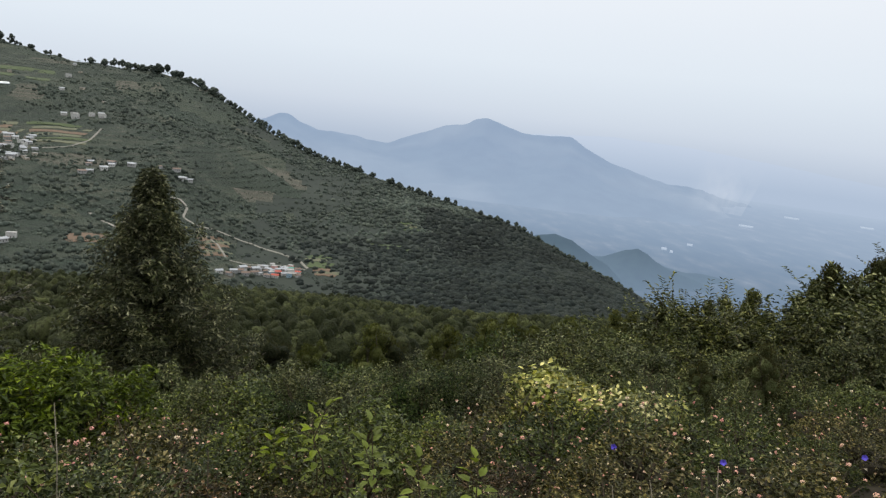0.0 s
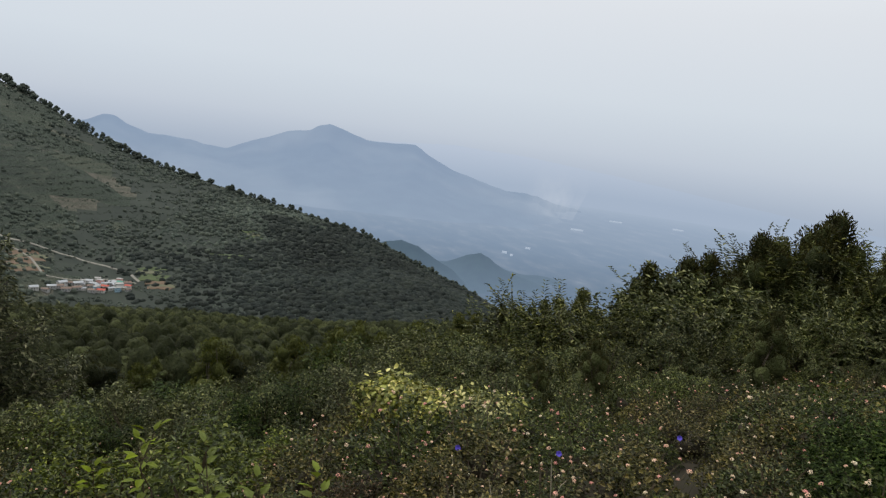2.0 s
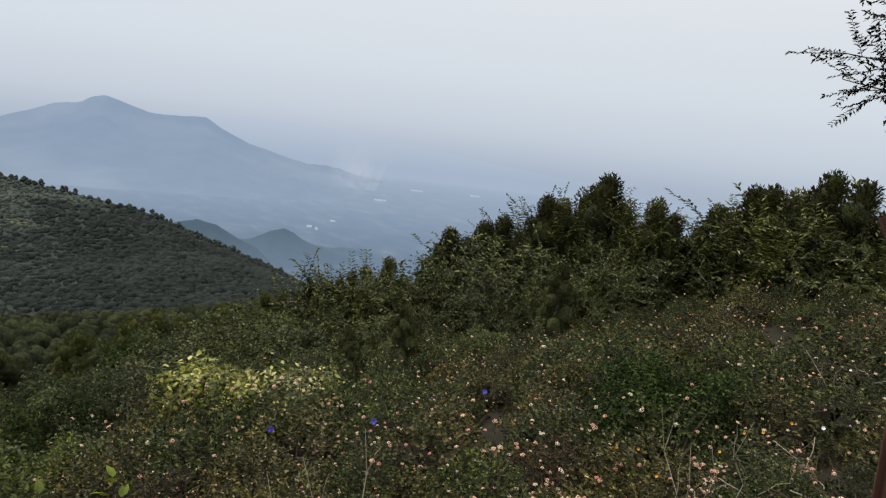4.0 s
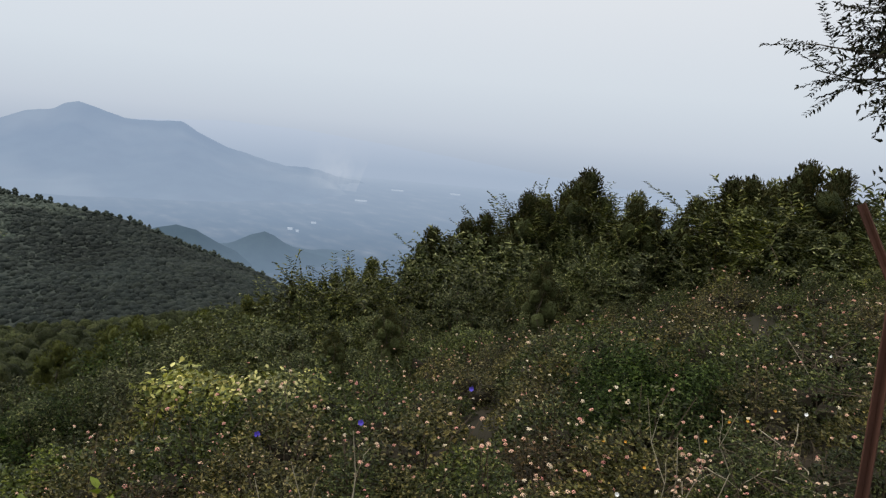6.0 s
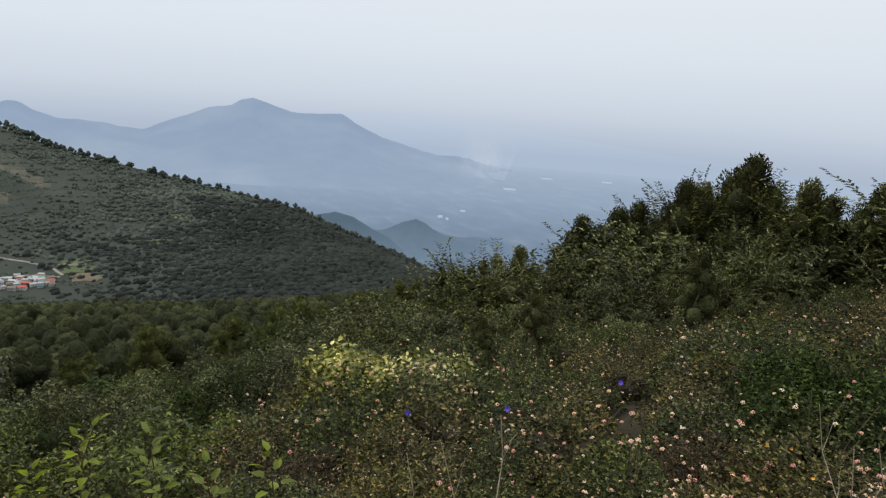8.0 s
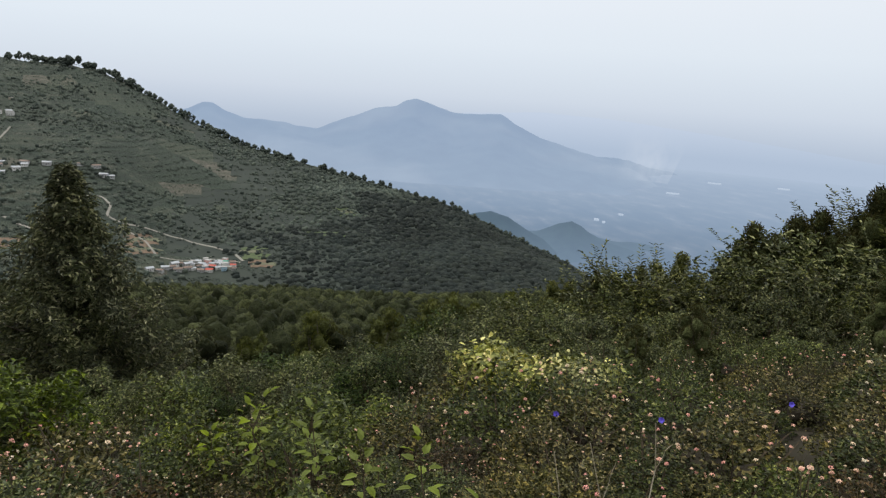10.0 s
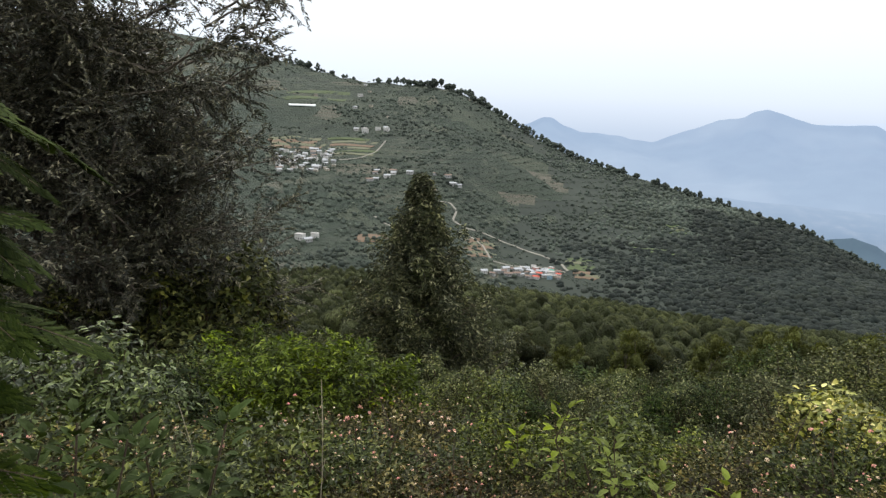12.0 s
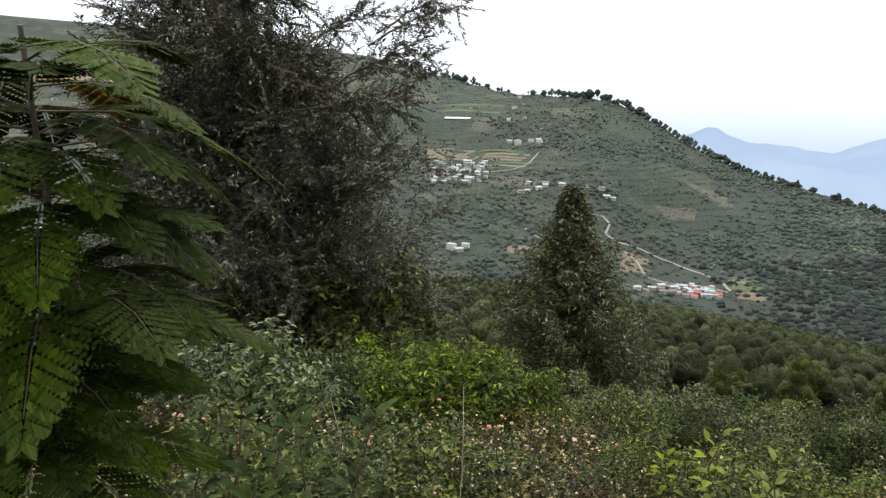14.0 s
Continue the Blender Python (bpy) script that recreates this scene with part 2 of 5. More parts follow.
RIDGE_FAR = painted_haze_material("far_mountain_haze_glow", (0.31, 0.397, 0.534), (0.294, 0.382, 0.528), -285, -120, (0.05, 0.07, 0.07), 0.012, 0.88, 0.55)
RIDGE_FAINT = painted_haze_material("faint_mountain_haze_glow", (0.395, 0.478, 0.605), (0.5, 0.575, 0.695), -233, -54, (0.3, 0.35, 0.4), 0.006, 1.0)
RIDGE_MID = painted_haze_material("ridge_haze_glow", (0.19, 0.265, 0.37), (0.105, 0.155, 0.215), -310, -215, (0.022, 0.038, 0.03), 0.05, 0.8)


# ---- land ----
def hash2(ix, iy, seed):
    v = np.sin(ix * 127.1 + iy * 311.7 + seed * 74.7) * 43758.5453
    return v - np.floor(v)


def vnoise(x, y, size, seed=0, octaves=3):
    """Smooth value noise about 0, within about -1 to 1."""
    total, amp = 0.0, 1.0
    for o in range(octaves):
        u, v = x / size, y / size
        iu, iv = np.floor(u), np.floor(v)
        fu, fv = u - iu, v - iv
        fu, fv = fu * fu * (3 - 2 * fu), fv * fv * (3 - 2 * fv)
        a, b = hash2(iu, iv, seed + o), hash2(iu + 1, iv, seed + o)
        c, d = hash2(iu, iv + 1, seed + o), hash2(iu + 1, iv + 1, seed + o)
        total = total + amp * ((a + (b - a) * fu) * (1 - fv) + (c + (d - c) * fu) * fv - 0.5) * 2
        size, amp = size / 2, amp / 2
    return total / 1.6


def smooth(a, b, v):
    t = np.clip((v - a) / (b - a), 0, 1)
    return t * t * (3 - 2 * t)


EYE = 1.65
CREST_AZ = [-180, -90, -60, -45, -39, -32, -28.5, -21, -17.3, -14.2, -10, -6.3, -0.4, 4, 7.5, 11.4, 16.3, 19, 23, 30, 180]
CREST_EL = [6, 6, 5.3, 4.4, 3.4, 1.75, 0.95, 0.8, -0.85, -2.85, -4.7, -5.6, -7.05, -8.0, -8.85, -10.6, -12.5, -13.6, -16.5, -18, -18]
CREST_R = [1800, 1800, 1800, 1750, 1700, 1600, 1500, 1400, 1320, 1260, 1180, 1120, 1040, 980, 930, 880, 820, 780, 700, 700, 700]
FOOT_R = [700, 700, 650, 620, 610, 610, 610, 620, 630, 640, 620, 600, 560, 540, 530, 530, 540, 560, 600, 600, 600]
FOOT_EL = [-12, -12, -14, -15.3, -15.3, -15.1, -15.1, -15.9, -16.2, -16.4, -16.6, -16.7, -17.3, -17.3, -17.0, -16.4, -15.6, -15.5, -17, -18, -18]


def rises(az, table):
    return sum(np.interp(az + d, CREST_AZ, table) for d in (-1.2, -0.4, 0.4, 1.2)) / 4


PLAIN_Z = -300.0


def land(x, y):
    """Height of the ground: the slope below the viewpoint, the wooded valley, the hill beyond it, and the plain."""
    x, y = np.asarray(x, float), np.asarray(y, float)
    r = np.hypot(x, y) + 1e-6
    az = np.degrees(np.arctan2(x, y))
    s = 0.9 * y - 0.45 * x
    sp = np.maximum(s, 0)
    near = -0.22 * sp - 0.0135 * sp * sp + 0.12 * np.maximum(-s, 0) ** 0.8 + 0.10 * vnoise(x, y, 2.5, 3)
    # the slope starts a step below the path's edge
    near = near - (0.22 + 0.28 * smooth(15, 50, az)) * smooth(0.9, 2.2, r) * smooth(100, 75, np.abs(az))
    near = near * smooth(0.3, 2.5, r)
    fr, fz = rises(az, FOOT_R), rises(az, np.tan(np.radians(FOOT_EL)))
    cr, cz = rises(az, CREST_R), rises(az, np.tan(np.radians(CREST_EL)))
    foot_z, crest_z = EYE + fr * fz, EYE + cr * cz
    # valley side: it breaks away steeply below the thicket and eases towards the hill's foot
    drop = np.interp(np.log(r), np.log([12, 20, 30, 45, 60, 100, 150, 250, 400]), np.tan(np.radians([-21, -25, -27.5, -26, -24.6, -21.4, -19.8, -18.2, -17.4])))
    drop = drop * (1 - np.clip((r - 250) / (fr - 250), 0, 1)) + fz * np.clip((r - 250) / (fr - 250), 0, 1)
    valley = EYE + r * drop
    v = np.clip((r - fr) / (cr - fr), 0, 1)
    hill = foot_z + (crest_z - foot_z) * (0.75 * v + 0.25 * v * v)
    hill = hill + vnoise(x, y, 160, 5) * 16 * np.sin(np.pi * v)
    w = np.clip((r - cr) / 340, 0, 1)
    back = crest_z + (PLAIN_Z - crest_z) * smooth(0, 1, w)
    far = np.where(r < fr, valley, np.where(r < cr, hill, back))
    far = far + vnoise(x, y, 30, 9) * np.clip((r - 40) / 100, 0, 1) * 1.5 * (r < cr)
    k = smooth(11, 26, r)
    z = near * (1 - k) + far * k
    return np.maximum(z, PLAIN_Z) if np.ndim(z) else float(max(z, PLAIN_Z))


def mesh_ob(name, verts, faces, mats, index=None, smooth_faces=False):
    me = bpy.data.meshes.new(name)
    me.from_pydata(verts if isinstance(verts, list) else verts.tolist(), [], faces if isinstance(faces, list) else faces.tolist())
    for m in mats if isinstance(mats, (list, tuple)) else [mats]:
        me.materials.append(m)
    if index is not None:
        me.polygons.foreach_set("material_index", np.asarray(index, dtype=np.int32))
    if smooth_faces:
        me.polygons.foreach_set("use_smooth", np.ones(len(me.polygons), dtype=bool))
    me.update()
    return new(name, me)


azs = np.radians(np.concatenate([np.arange(-180, -80, 4), np.arange(-80, 80, 0.45), np.arange(80, 180, 4)]))
rads = np.concatenate([np.geomspace(0.4, 14, 45), np.geomspace(14.6, 2600, 175), np.geomspace(2700, 4900, 12)])
A, R = np.meshgrid(azs, rads)
X, Y = R * np.sin(A), R * np.cos(A)
Z = land(X, Y)
na, nr = len(azs), len(rads)
verts = np.stack([X.ravel(), Y.ravel(), Z.ravel()], 1)
verts = np.vstack([verts, [[0, 0, float(land(0, 0))]]])
i, j = np.meshgrid(np.arange(nr - 1), np.arange(na), indexing="ij")
j2 = (j + 1) % na
quads = np.stack([i * na + j, i * na + j2, (i + 1) * na + j2, (i + 1) * na + j], -1).reshape(-1, 4)
rim = R[:-1].ravel()
crest = rises(np.degrees(A[:-1].ravel()), CREST_R)
foot = rises(np.degrees(A[:-1].ravel()), FOOT_R)
azq = np.degrees(A[:-1].ravel()) + 5 * vnoise(X[:-1].ravel(), Y[:-1].ravel(), 120, 31)
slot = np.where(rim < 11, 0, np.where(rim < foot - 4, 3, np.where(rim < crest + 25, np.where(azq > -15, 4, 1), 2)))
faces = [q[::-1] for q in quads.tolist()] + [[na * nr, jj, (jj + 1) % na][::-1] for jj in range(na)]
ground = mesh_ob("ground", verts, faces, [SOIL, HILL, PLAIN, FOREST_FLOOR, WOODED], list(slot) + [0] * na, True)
tagged(ground, "green hillside falling to a wooded valley and a hazy plain", "ground", kind="structure")


def ridge(name, points, r, depth, mat, label, rough=1.0, seed=1):
    """A mountain ridge: the line of its crest as (azimuth, elevation) in degrees, seen from the viewpoint, r metres away."""
    az0, az1 = points[0][0], points[-1][0]
    aa = np.linspace(az0, az1, 420)
    el = np.interp(aa, [p[0] for p in points], [p[1] for p in points])
    k = np.exp(-np.linspace(-2, 2, 5) ** 2)
    el = np.convolve(np.pad(el, 2, "edge"), k / k.sum(), "valid")
    el = el + vnoise(aa, aa * 0 + seed, 1.1, seed, 4) * 0.07 * rough
    uu = np.linspace(-1, 1, 41)
    AA, UU = np.meshgrid(np.radians(aa), uu)
    RR = r + UU * depth
    top = EYE + r * np.tan(np.radians(el))[None, :]
    fall = 1 - np.abs(UU) ** 0.85
    XX, YY = RR * np.sin(AA), RR * np.cos(AA)
    ZZ = PLAIN_Z - 15 + (top - PLAIN_Z + 15) * fall
    ZZ = ZZ + rough * vnoise(XX, YY, 260, seed, 4) * 45 * np.sin(np.pi * np.clip(np.abs(UU), 0, 1))
    n = len(aa)
    vv = np.stack([XX.ravel(), YY.ravel(), ZZ.ravel()], 1)
    a, b = np.meshgrid(np.arange(40), np.arange(n - 1), indexing="ij")
    q = np.stack([a * n + b, (a + 1) * n + b, (a + 1) * n + b + 1, a * n + b + 1], -1).reshape(-1, 4)
    return tagged(mesh_ob(name, vv, q, mat, None, True), label, "mountain", kind="structure")


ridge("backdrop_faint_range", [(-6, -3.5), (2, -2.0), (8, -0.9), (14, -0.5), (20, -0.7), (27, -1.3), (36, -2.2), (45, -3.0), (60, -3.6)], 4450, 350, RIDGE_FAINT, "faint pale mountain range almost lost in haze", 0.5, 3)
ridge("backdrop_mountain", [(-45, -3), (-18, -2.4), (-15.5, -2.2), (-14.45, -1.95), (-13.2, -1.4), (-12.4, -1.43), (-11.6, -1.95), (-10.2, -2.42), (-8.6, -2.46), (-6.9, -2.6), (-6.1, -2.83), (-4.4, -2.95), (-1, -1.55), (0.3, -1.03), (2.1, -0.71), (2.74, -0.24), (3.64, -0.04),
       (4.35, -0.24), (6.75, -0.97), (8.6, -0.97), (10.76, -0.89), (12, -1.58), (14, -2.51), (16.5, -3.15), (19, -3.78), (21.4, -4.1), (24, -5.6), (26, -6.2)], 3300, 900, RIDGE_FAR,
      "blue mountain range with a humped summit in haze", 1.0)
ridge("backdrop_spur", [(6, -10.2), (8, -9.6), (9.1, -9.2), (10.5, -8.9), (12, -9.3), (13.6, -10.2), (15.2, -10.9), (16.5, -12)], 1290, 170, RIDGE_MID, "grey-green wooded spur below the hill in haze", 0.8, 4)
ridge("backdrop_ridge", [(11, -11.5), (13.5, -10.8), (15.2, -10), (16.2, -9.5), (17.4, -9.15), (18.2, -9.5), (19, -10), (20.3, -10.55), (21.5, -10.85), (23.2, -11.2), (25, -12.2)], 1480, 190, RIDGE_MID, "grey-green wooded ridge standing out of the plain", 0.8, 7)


# ---- plant kit ----
UP = np.array([0.0, 0.0, 1.0])


def unit(v):
    return v / (np.linalg.norm(v, axis=-1, keepdims=True) + 1e-9)


@functools.lru_cache(None)
def sphere(rings, seg):
    """Directions and triangles of a ball of so many rings and segments."""
    v = [(0, 0, 1)]
    for i in range(1, rings):
        th = math.pi * i / rings
        v += [(math.sin(th) * math.cos(2 * math.pi * (j + 0.5 * (i % 2)) / seg), math.sin(th) * math.sin(2 * math.pi * (j + 0.5 * (i % 2)) / seg), math.cos(th)) for j in range(seg)]
    v.append((0, 0, -1))
    f, last = [], len(v) - 1
    for j in range(seg):
        f += [(0, 1 + j, 1 + (j + 1) % seg), (last, last - seg + (j + 1) % seg, last - seg + j)]
    for i in range(rings - 2):
        for j in range(seg):
            a, b = 1 + i * seg, 1 + (i + 1) * seg
            f += [(a + j, b + j, b + (j + 1) % seg), (a + j, b + (j + 1) % seg, a + (j + 1) % seg)]
    return np.array(v, float), np.array(f)


class Build:
    """Gathers vertices and faces of one mesh."""

    def __init__(self):
        self.v, self.f, self.n = [], [], 0

    def add(self, v, f):
        self.v.append(np.asarray(v, float))
        self.f.append(np.asarray(f) + self.n)
        self.n += len(v)

    def crowns(self, c, r, rng, squash=1.1, rings=6, seg=10, lobes=6, rough=0.28):
        """Many rounded crowns at once, each a dome swollen into a few lobes."""
        c, r = np.asarray(c, float), np.asarray(r, float)
        d, f = sphere(rings, seg)
        n = len(c)
        to = unit(rng.normal(size=(n, lobes, 3)) + UP * 0.5)
        swell = np.exp((np.einsum("vk,nlk->nvl", d, to) - 1) * 7).max(-1)
        rad = (1 - rough + rough * swell + rng.normal(size=swell.shape) * 0.035) * r[:, None]
        v = c[:, None] + d[None] * rad[:, :, None] * np.array([1, 1, 1.0]) * np.array([1, 1, squash])
        self.add(v.reshape(-1, 3), (f[None] + (np.arange(n) * len(d))[:, None, None]).reshape(-1, 3))

    def sprays(self, c, r, rng, per, length, width, squash=1.1, upward=0.8, low=0.35):
        """Feathery leaf sprays that stand up out of rounded crowns."""
        c, r = np.repeat(np.asarray(c, float), per, 0), np.repeat(np.asarray(r, float), per)[:, None]
        d = unit(rng.normal(size=c.shape) + UP * low)
        p = c + d * r * np.array([1, 1, squash]) * rng.uniform(0.74, 1.0, (len(c), 1))
        z = rng.uniform(0.6, 1.25, len(c))
        self.leaves(p, UP * upward + d * 0.6 + rng.normal(size=c.shape) * 0.35, unit(d + rng.normal(size=c.shape) * 0.3), length * z, width * z)

    def leaves(self, p, d, up, length, width, fold=0.25, droop=0.12):
        """One folded two-sided leaf blade for every base point p, along d."""
        n = len(p)
        d = unit(d)
        side = unit(np.cross(d, up))
        top = np.cross(side, d)
        length, width = np.broadcast_to(length, n)[:, None], np.broadcast_to(width, n)[:, None]
        mid = p + d * length * 0.42 + top * width * fold
        v = np.stack([p, mid + side * width / 2, p + d * length - top * length * droop, mid - side * width / 2], 1).reshape(-1, 3)
        k = np.arange(n)[:, None] * 4
        self.add(v, np.concatenate([k + [0, 1, 2], k + [0, 2, 3]]))

    def blades(self, p, d, up, length, width, fold=0.22, droop=0.25):
        """Larger leaves, pointed ovals of six outline points folded along the midrib and bent down at the tip."""
        n = len(p)
        d = unit(d)
        side = unit(np.cross(d, up))
        top = np.cross(side, d)
        length, width = np.broadcast_to(length, n)[:, None], np.broadcast_to(width, n)[:, None]

        def at(u, s):
            return p + d * length * u - top * length * droop * u * u + side * width * s + top * width * fold * abs(s)

        v = np.stack([at(0, 0), at(0.28, 0.46), at(0.66, 0.4), at(1, 0), at(0.66, -0.4), at(0.28, -0.46), at(0.45, 0)], 1).reshape(-1, 3)
        k = np.arange(n)[:, None] * 7
        self.add(v, np.concatenate([k + [0, 1, 6], k + [1, 2, 6], k + [2, 3, 6], k + [3, 4, 6], k + [4, 5, 6], k + [5, 0, 6]]))

    def tube(self, pts, radii, sides=5):
        pts = np.asarray(pts, float)
        t = unit(np.gradient(pts, axis=0))
        ref = np.where(np.abs(t[:, 2:3]) > 0.9, np.array([[1.0, 0, 0]]), UP[None])
        a = unit(np.cross(t, ref))
        b = np.cross(t, a)
        ang = np.linspace(0, 2 * np.pi, sides, endpoint=False)
        ring = pts[:, None] + np.asarray(radii, float)[:, None, None] * (a[:, None] * np.cos(ang)[None, :, None] + b[:, None] * np.sin(ang)[None, :, None])
        m = len(pts)
        i, j = np.meshgrid(np.arange(m - 1), np.arange(sides), indexing="ij")
        k = (j + 1) % sides
        q = np.stack([i * sides + j, i * sides + k, (i + 1) * sides + k, (i + 1) * sides + j], -1).reshape(-1, 4)
        self.f.append(np.array([[(m - 1) * sides + a for a in range(sides)]]) + self.n)
        self.add(ring.reshape(-1, 3), q)

    def lump(self, c, r, rng, rings=4, seg=7, squash=1.0, rough=0.2):
        """A rough closed lump: the shaded mass inside a crown."""
        d, f = sphere(rings, seg)
        self.add(c + d * r * (1 + rng.uniform(-rough, rough, (len(d), 1))) * np.array([1, 1, squash]), f)

    def mesh(self, name, mat):
        co = np.concatenate(self.v)
        loops, sizes = [], []
        for f in self.f:
            f = np.atleast_2d(np.asarray(f, dtype=np.int32))
            if f.size:
                loops.append(f.ravel())
                sizes.append(np.full(len(f), f.shape[1], dtype=np.int32))
        loops, sizes = np.concatenate(loops), np.concatenate(sizes)
        me = bpy.data.meshes.new(name)
        me.vertices.add(len(co))
        me.vertices.foreach_set("co", co.astype(np.float32).ravel())
        me.loops.add(len(loops))
        me.loops.foreach_set("vertex_index", loops)
        me.polygons.add(len(sizes))
        me.polygons.foreach_set("loop_start", np.concatenate([[0], np.cumsum(sizes)[:-1]]).astype(np.int32))
        me.polygons.foreach_set("use_smooth", np.zeros(len(sizes), dtype=bool))
        me.materials.append(mat)
        me.update(calc_edges=True)
        return me


def part(name, made, mat, parent, label="", smooth_faces=False):
    me = made if isinstance(made, bpy.types.Mesh) else made.mesh(name, mat)
    if smooth_faces:
        me.polygons.foreach_set("use_smooth", np.ones(len(me.polygons), dtype=bool))
    ob = new(name, me)
    ob.parent = parent
    return tagged(ob, label)


def thing(name, label, category, group=""):
    return tagged(new(name), label, category, group)


def place(ob, x, y, turn=0.0, size=1.0, sink=0.03, lean=(0, 0)):
    ob.matrix_basis = pose(x, y, float(land(x, y)) - sink, lean[0], lean[1], turn) @ Matrix.Scale(size, 4)
    return ob


def polar(az, r):
    return r * math.sin(radians(az)), r * math.cos(radians(az))


def ball(rng, n):
    v = unit(rng.normal(size=(n, 3)))
    return v * rng.uniform(0, 1, (n, 1)) ** (1 / 3)


def tufts(b, rng, centres, radius, per, length, width, out=0.8, rise=0.3, wild=0.6, axis=None, blades=False, droop=0.12):
    """Leaves gathered in tufts round the centres."""
    c = np.repeat(centres, per, 0)
    rr = np.repeat(np.broadcast_to(radius, len(centres)), per)[:, None]
    off = ball(rng, len(c))
    p = c + off * rr
    away = c * np.array([1, 1, 0.35]) if axis is None else c - axis
    d = unit(away) * out + off * 0.7 + rng.normal(size=p.shape) * wild + UP * rise
    d = unit(d * np.array([1, 1, 0.55]))
    up = unit(UP + rng.normal(size=p.shape) * 0.4)
    if axis is not None:
        # blades face outwards from their clump, as they do to catch the light
        up = unit(unit(away) * 0.75 + off * 0.3 + UP * 0.35 + rng.normal(size=p.shape) * 0.35)
        d = unit(d - up * (d * up).sum(1, keepdims=True) * 0.7)
    size = rng.uniform(0.7, 1.25, len(p))
    (b.blades if blades else b.leaves)(p, d, up, length * size, width * size, droop=droop)


def bent(a, b, rng, sag=0.1, n=5):
    """A slightly crooked line from a to b."""
    a, b = np.asarray(a, float), np.asarray(b, float)
    u = np.linspace(0, 1, n)[:, None]
    p = a + (b - a) * u
    size = np.linalg.norm(b - a)
    p[1:-1] += rng.normal(size=(n - 2, 3)) * size * 0.035
    p[:, 2] += (np.sin(np.pi * u[:, 0])) * size * sag
    return p


# ---- foliage colours ----
LANTANA = leaf_material("lantana_leaf", (0.024, 0.046, 0.012), (0.066, 0.1, 0.026), (0.165, 0.195, 0.07), 0.6, 0.12, 0.25)
LANTANA_OLIVE = leaf_material("lantana_leaf_olive", (0.037, 0.046, 0.014), (0.098, 0.108, 0.033), (0.23, 0.21, 0.088), 0.6, 0.12, 0.25)
LANTANA_DRY = leaf_material("lantana_leaf_reddish", (0.04, 0.034, 0.014), (0.09, 0.075, 0.028), (0.19, 0.13, 0.065), 0.6, 0.2, 0.25)
WEED = leaf_material("weed_leaf", (0.035, 0.062, 0.01), (0.095, 0.145, 0.022), (0.19, 0.235, 0.05), 0.55, 0.18, 0.25)
FRESH = leaf_material("fresh_leaf", (0.05, 0.1, 0.012), (0.15, 0.245, 0.024), (0.29, 0.41, 0.06), 0.5, 0.35, 0.3)
PALE_SHOOT = leaf_material("pale_shoot_leaf", (0.07, 0.13, 0.012), (0.17, 0.25, 0.025), (0.30, 0.38, 0.055), 0.65, 0.4, 0.12)
GOLDEN = leaf_material("golden_leaf", (0.09, 0.16, 0.03), (0.32, 0.385, 0.10), (0.66, 0.67, 0.31), 0.5, 0.35, 0.25)
SAPLING_LEAF = leaf_material("sapling_leaf", (0.02, 0.04, 0.01), (0.042, 0.076, 0.02), (0.075, 0.12, 0.035), 0.75, 0.25, 0.08)
DEEP_LEAF = leaf_material("deep_green_leaf", (0.012, 0.026, 0.007), (0.028, 0.054, 0.014), (0.07, 0.108, 0.034), 0.65, 0.08, 0.06)
GREY_LEAF = leaf_material("grey_green_leaf", (0.034, 0.06, 0.019), (0.108, 0.15, 0.055), (0.27, 0.31, 0.16), 0.55, 0.2, 0.18)
BLUE_LEAF = leaf_material("blue_grey_leaf", (0.044, 0.064, 0.027), (0.108, 0.138, 0.064), (0.25, 0.285, 0.165), 0.6, 0.15, 0.15)
OLIVE_LEAF = leaf_material("olive_leaf", (0.034, 0.055, 0.015), (0.096, 0.128, 0.038), (0.22, 0.25, 0.09), 0.55, 0.22, 0.18)
DARK_GUM = leaf_material("dark_gum_leaf", (0.012, 0.016, 0.008), (0.024, 0.03, 0.016), (0.05, 0.058, 0.034), 0.65, 0.05, 0.1)
SILVER_LEAF = leaf_material("silver_leaf", (0.048, 0.057, 0.037), (0.11, 0.126, 0.084), (0.33, 0.345, 0.27), 0.45, 0.15, 0.35)
CONE_LEAF = leaf_material("silver_oak_leaf", (0.032, 0.047, 0.022), (0.088, 0.115, 0.056), (0.26, 0.29, 0.2), 0.55, 0.18, 0.3)
WATTLE = leaf_material("wattle_leaf", (0.045, 0.06, 0.013), (0.075, 0.095, 0.02), (0.11, 0.13, 0.034), 0.7, 0.2, 0.1, True)
FROND = leaf_material("frond_leaf", (0.016, 0.034, 0.006), (0.034, 0.06, 0.01), (0.062, 0.095, 0.018), 0.85, 0.3, 0.05, True)
FROND_OLD = leaf_material("frond_leaf_turning", (0.05, 0.06, 0.01), (0.12, 0.085, 0.014), (0.24, 0.11, 0.02), 0.55, 0.35, 0.2)
# hill trees are greyed too, as painted haze
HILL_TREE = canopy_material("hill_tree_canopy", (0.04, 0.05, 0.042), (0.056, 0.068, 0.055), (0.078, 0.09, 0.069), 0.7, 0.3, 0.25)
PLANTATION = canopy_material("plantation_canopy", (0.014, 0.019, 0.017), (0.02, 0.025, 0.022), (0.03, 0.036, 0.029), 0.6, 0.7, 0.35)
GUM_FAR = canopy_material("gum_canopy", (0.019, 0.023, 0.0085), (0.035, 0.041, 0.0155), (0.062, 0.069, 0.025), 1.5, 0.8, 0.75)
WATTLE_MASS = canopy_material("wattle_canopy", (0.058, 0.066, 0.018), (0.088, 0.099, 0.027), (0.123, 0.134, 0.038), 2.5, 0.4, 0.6)
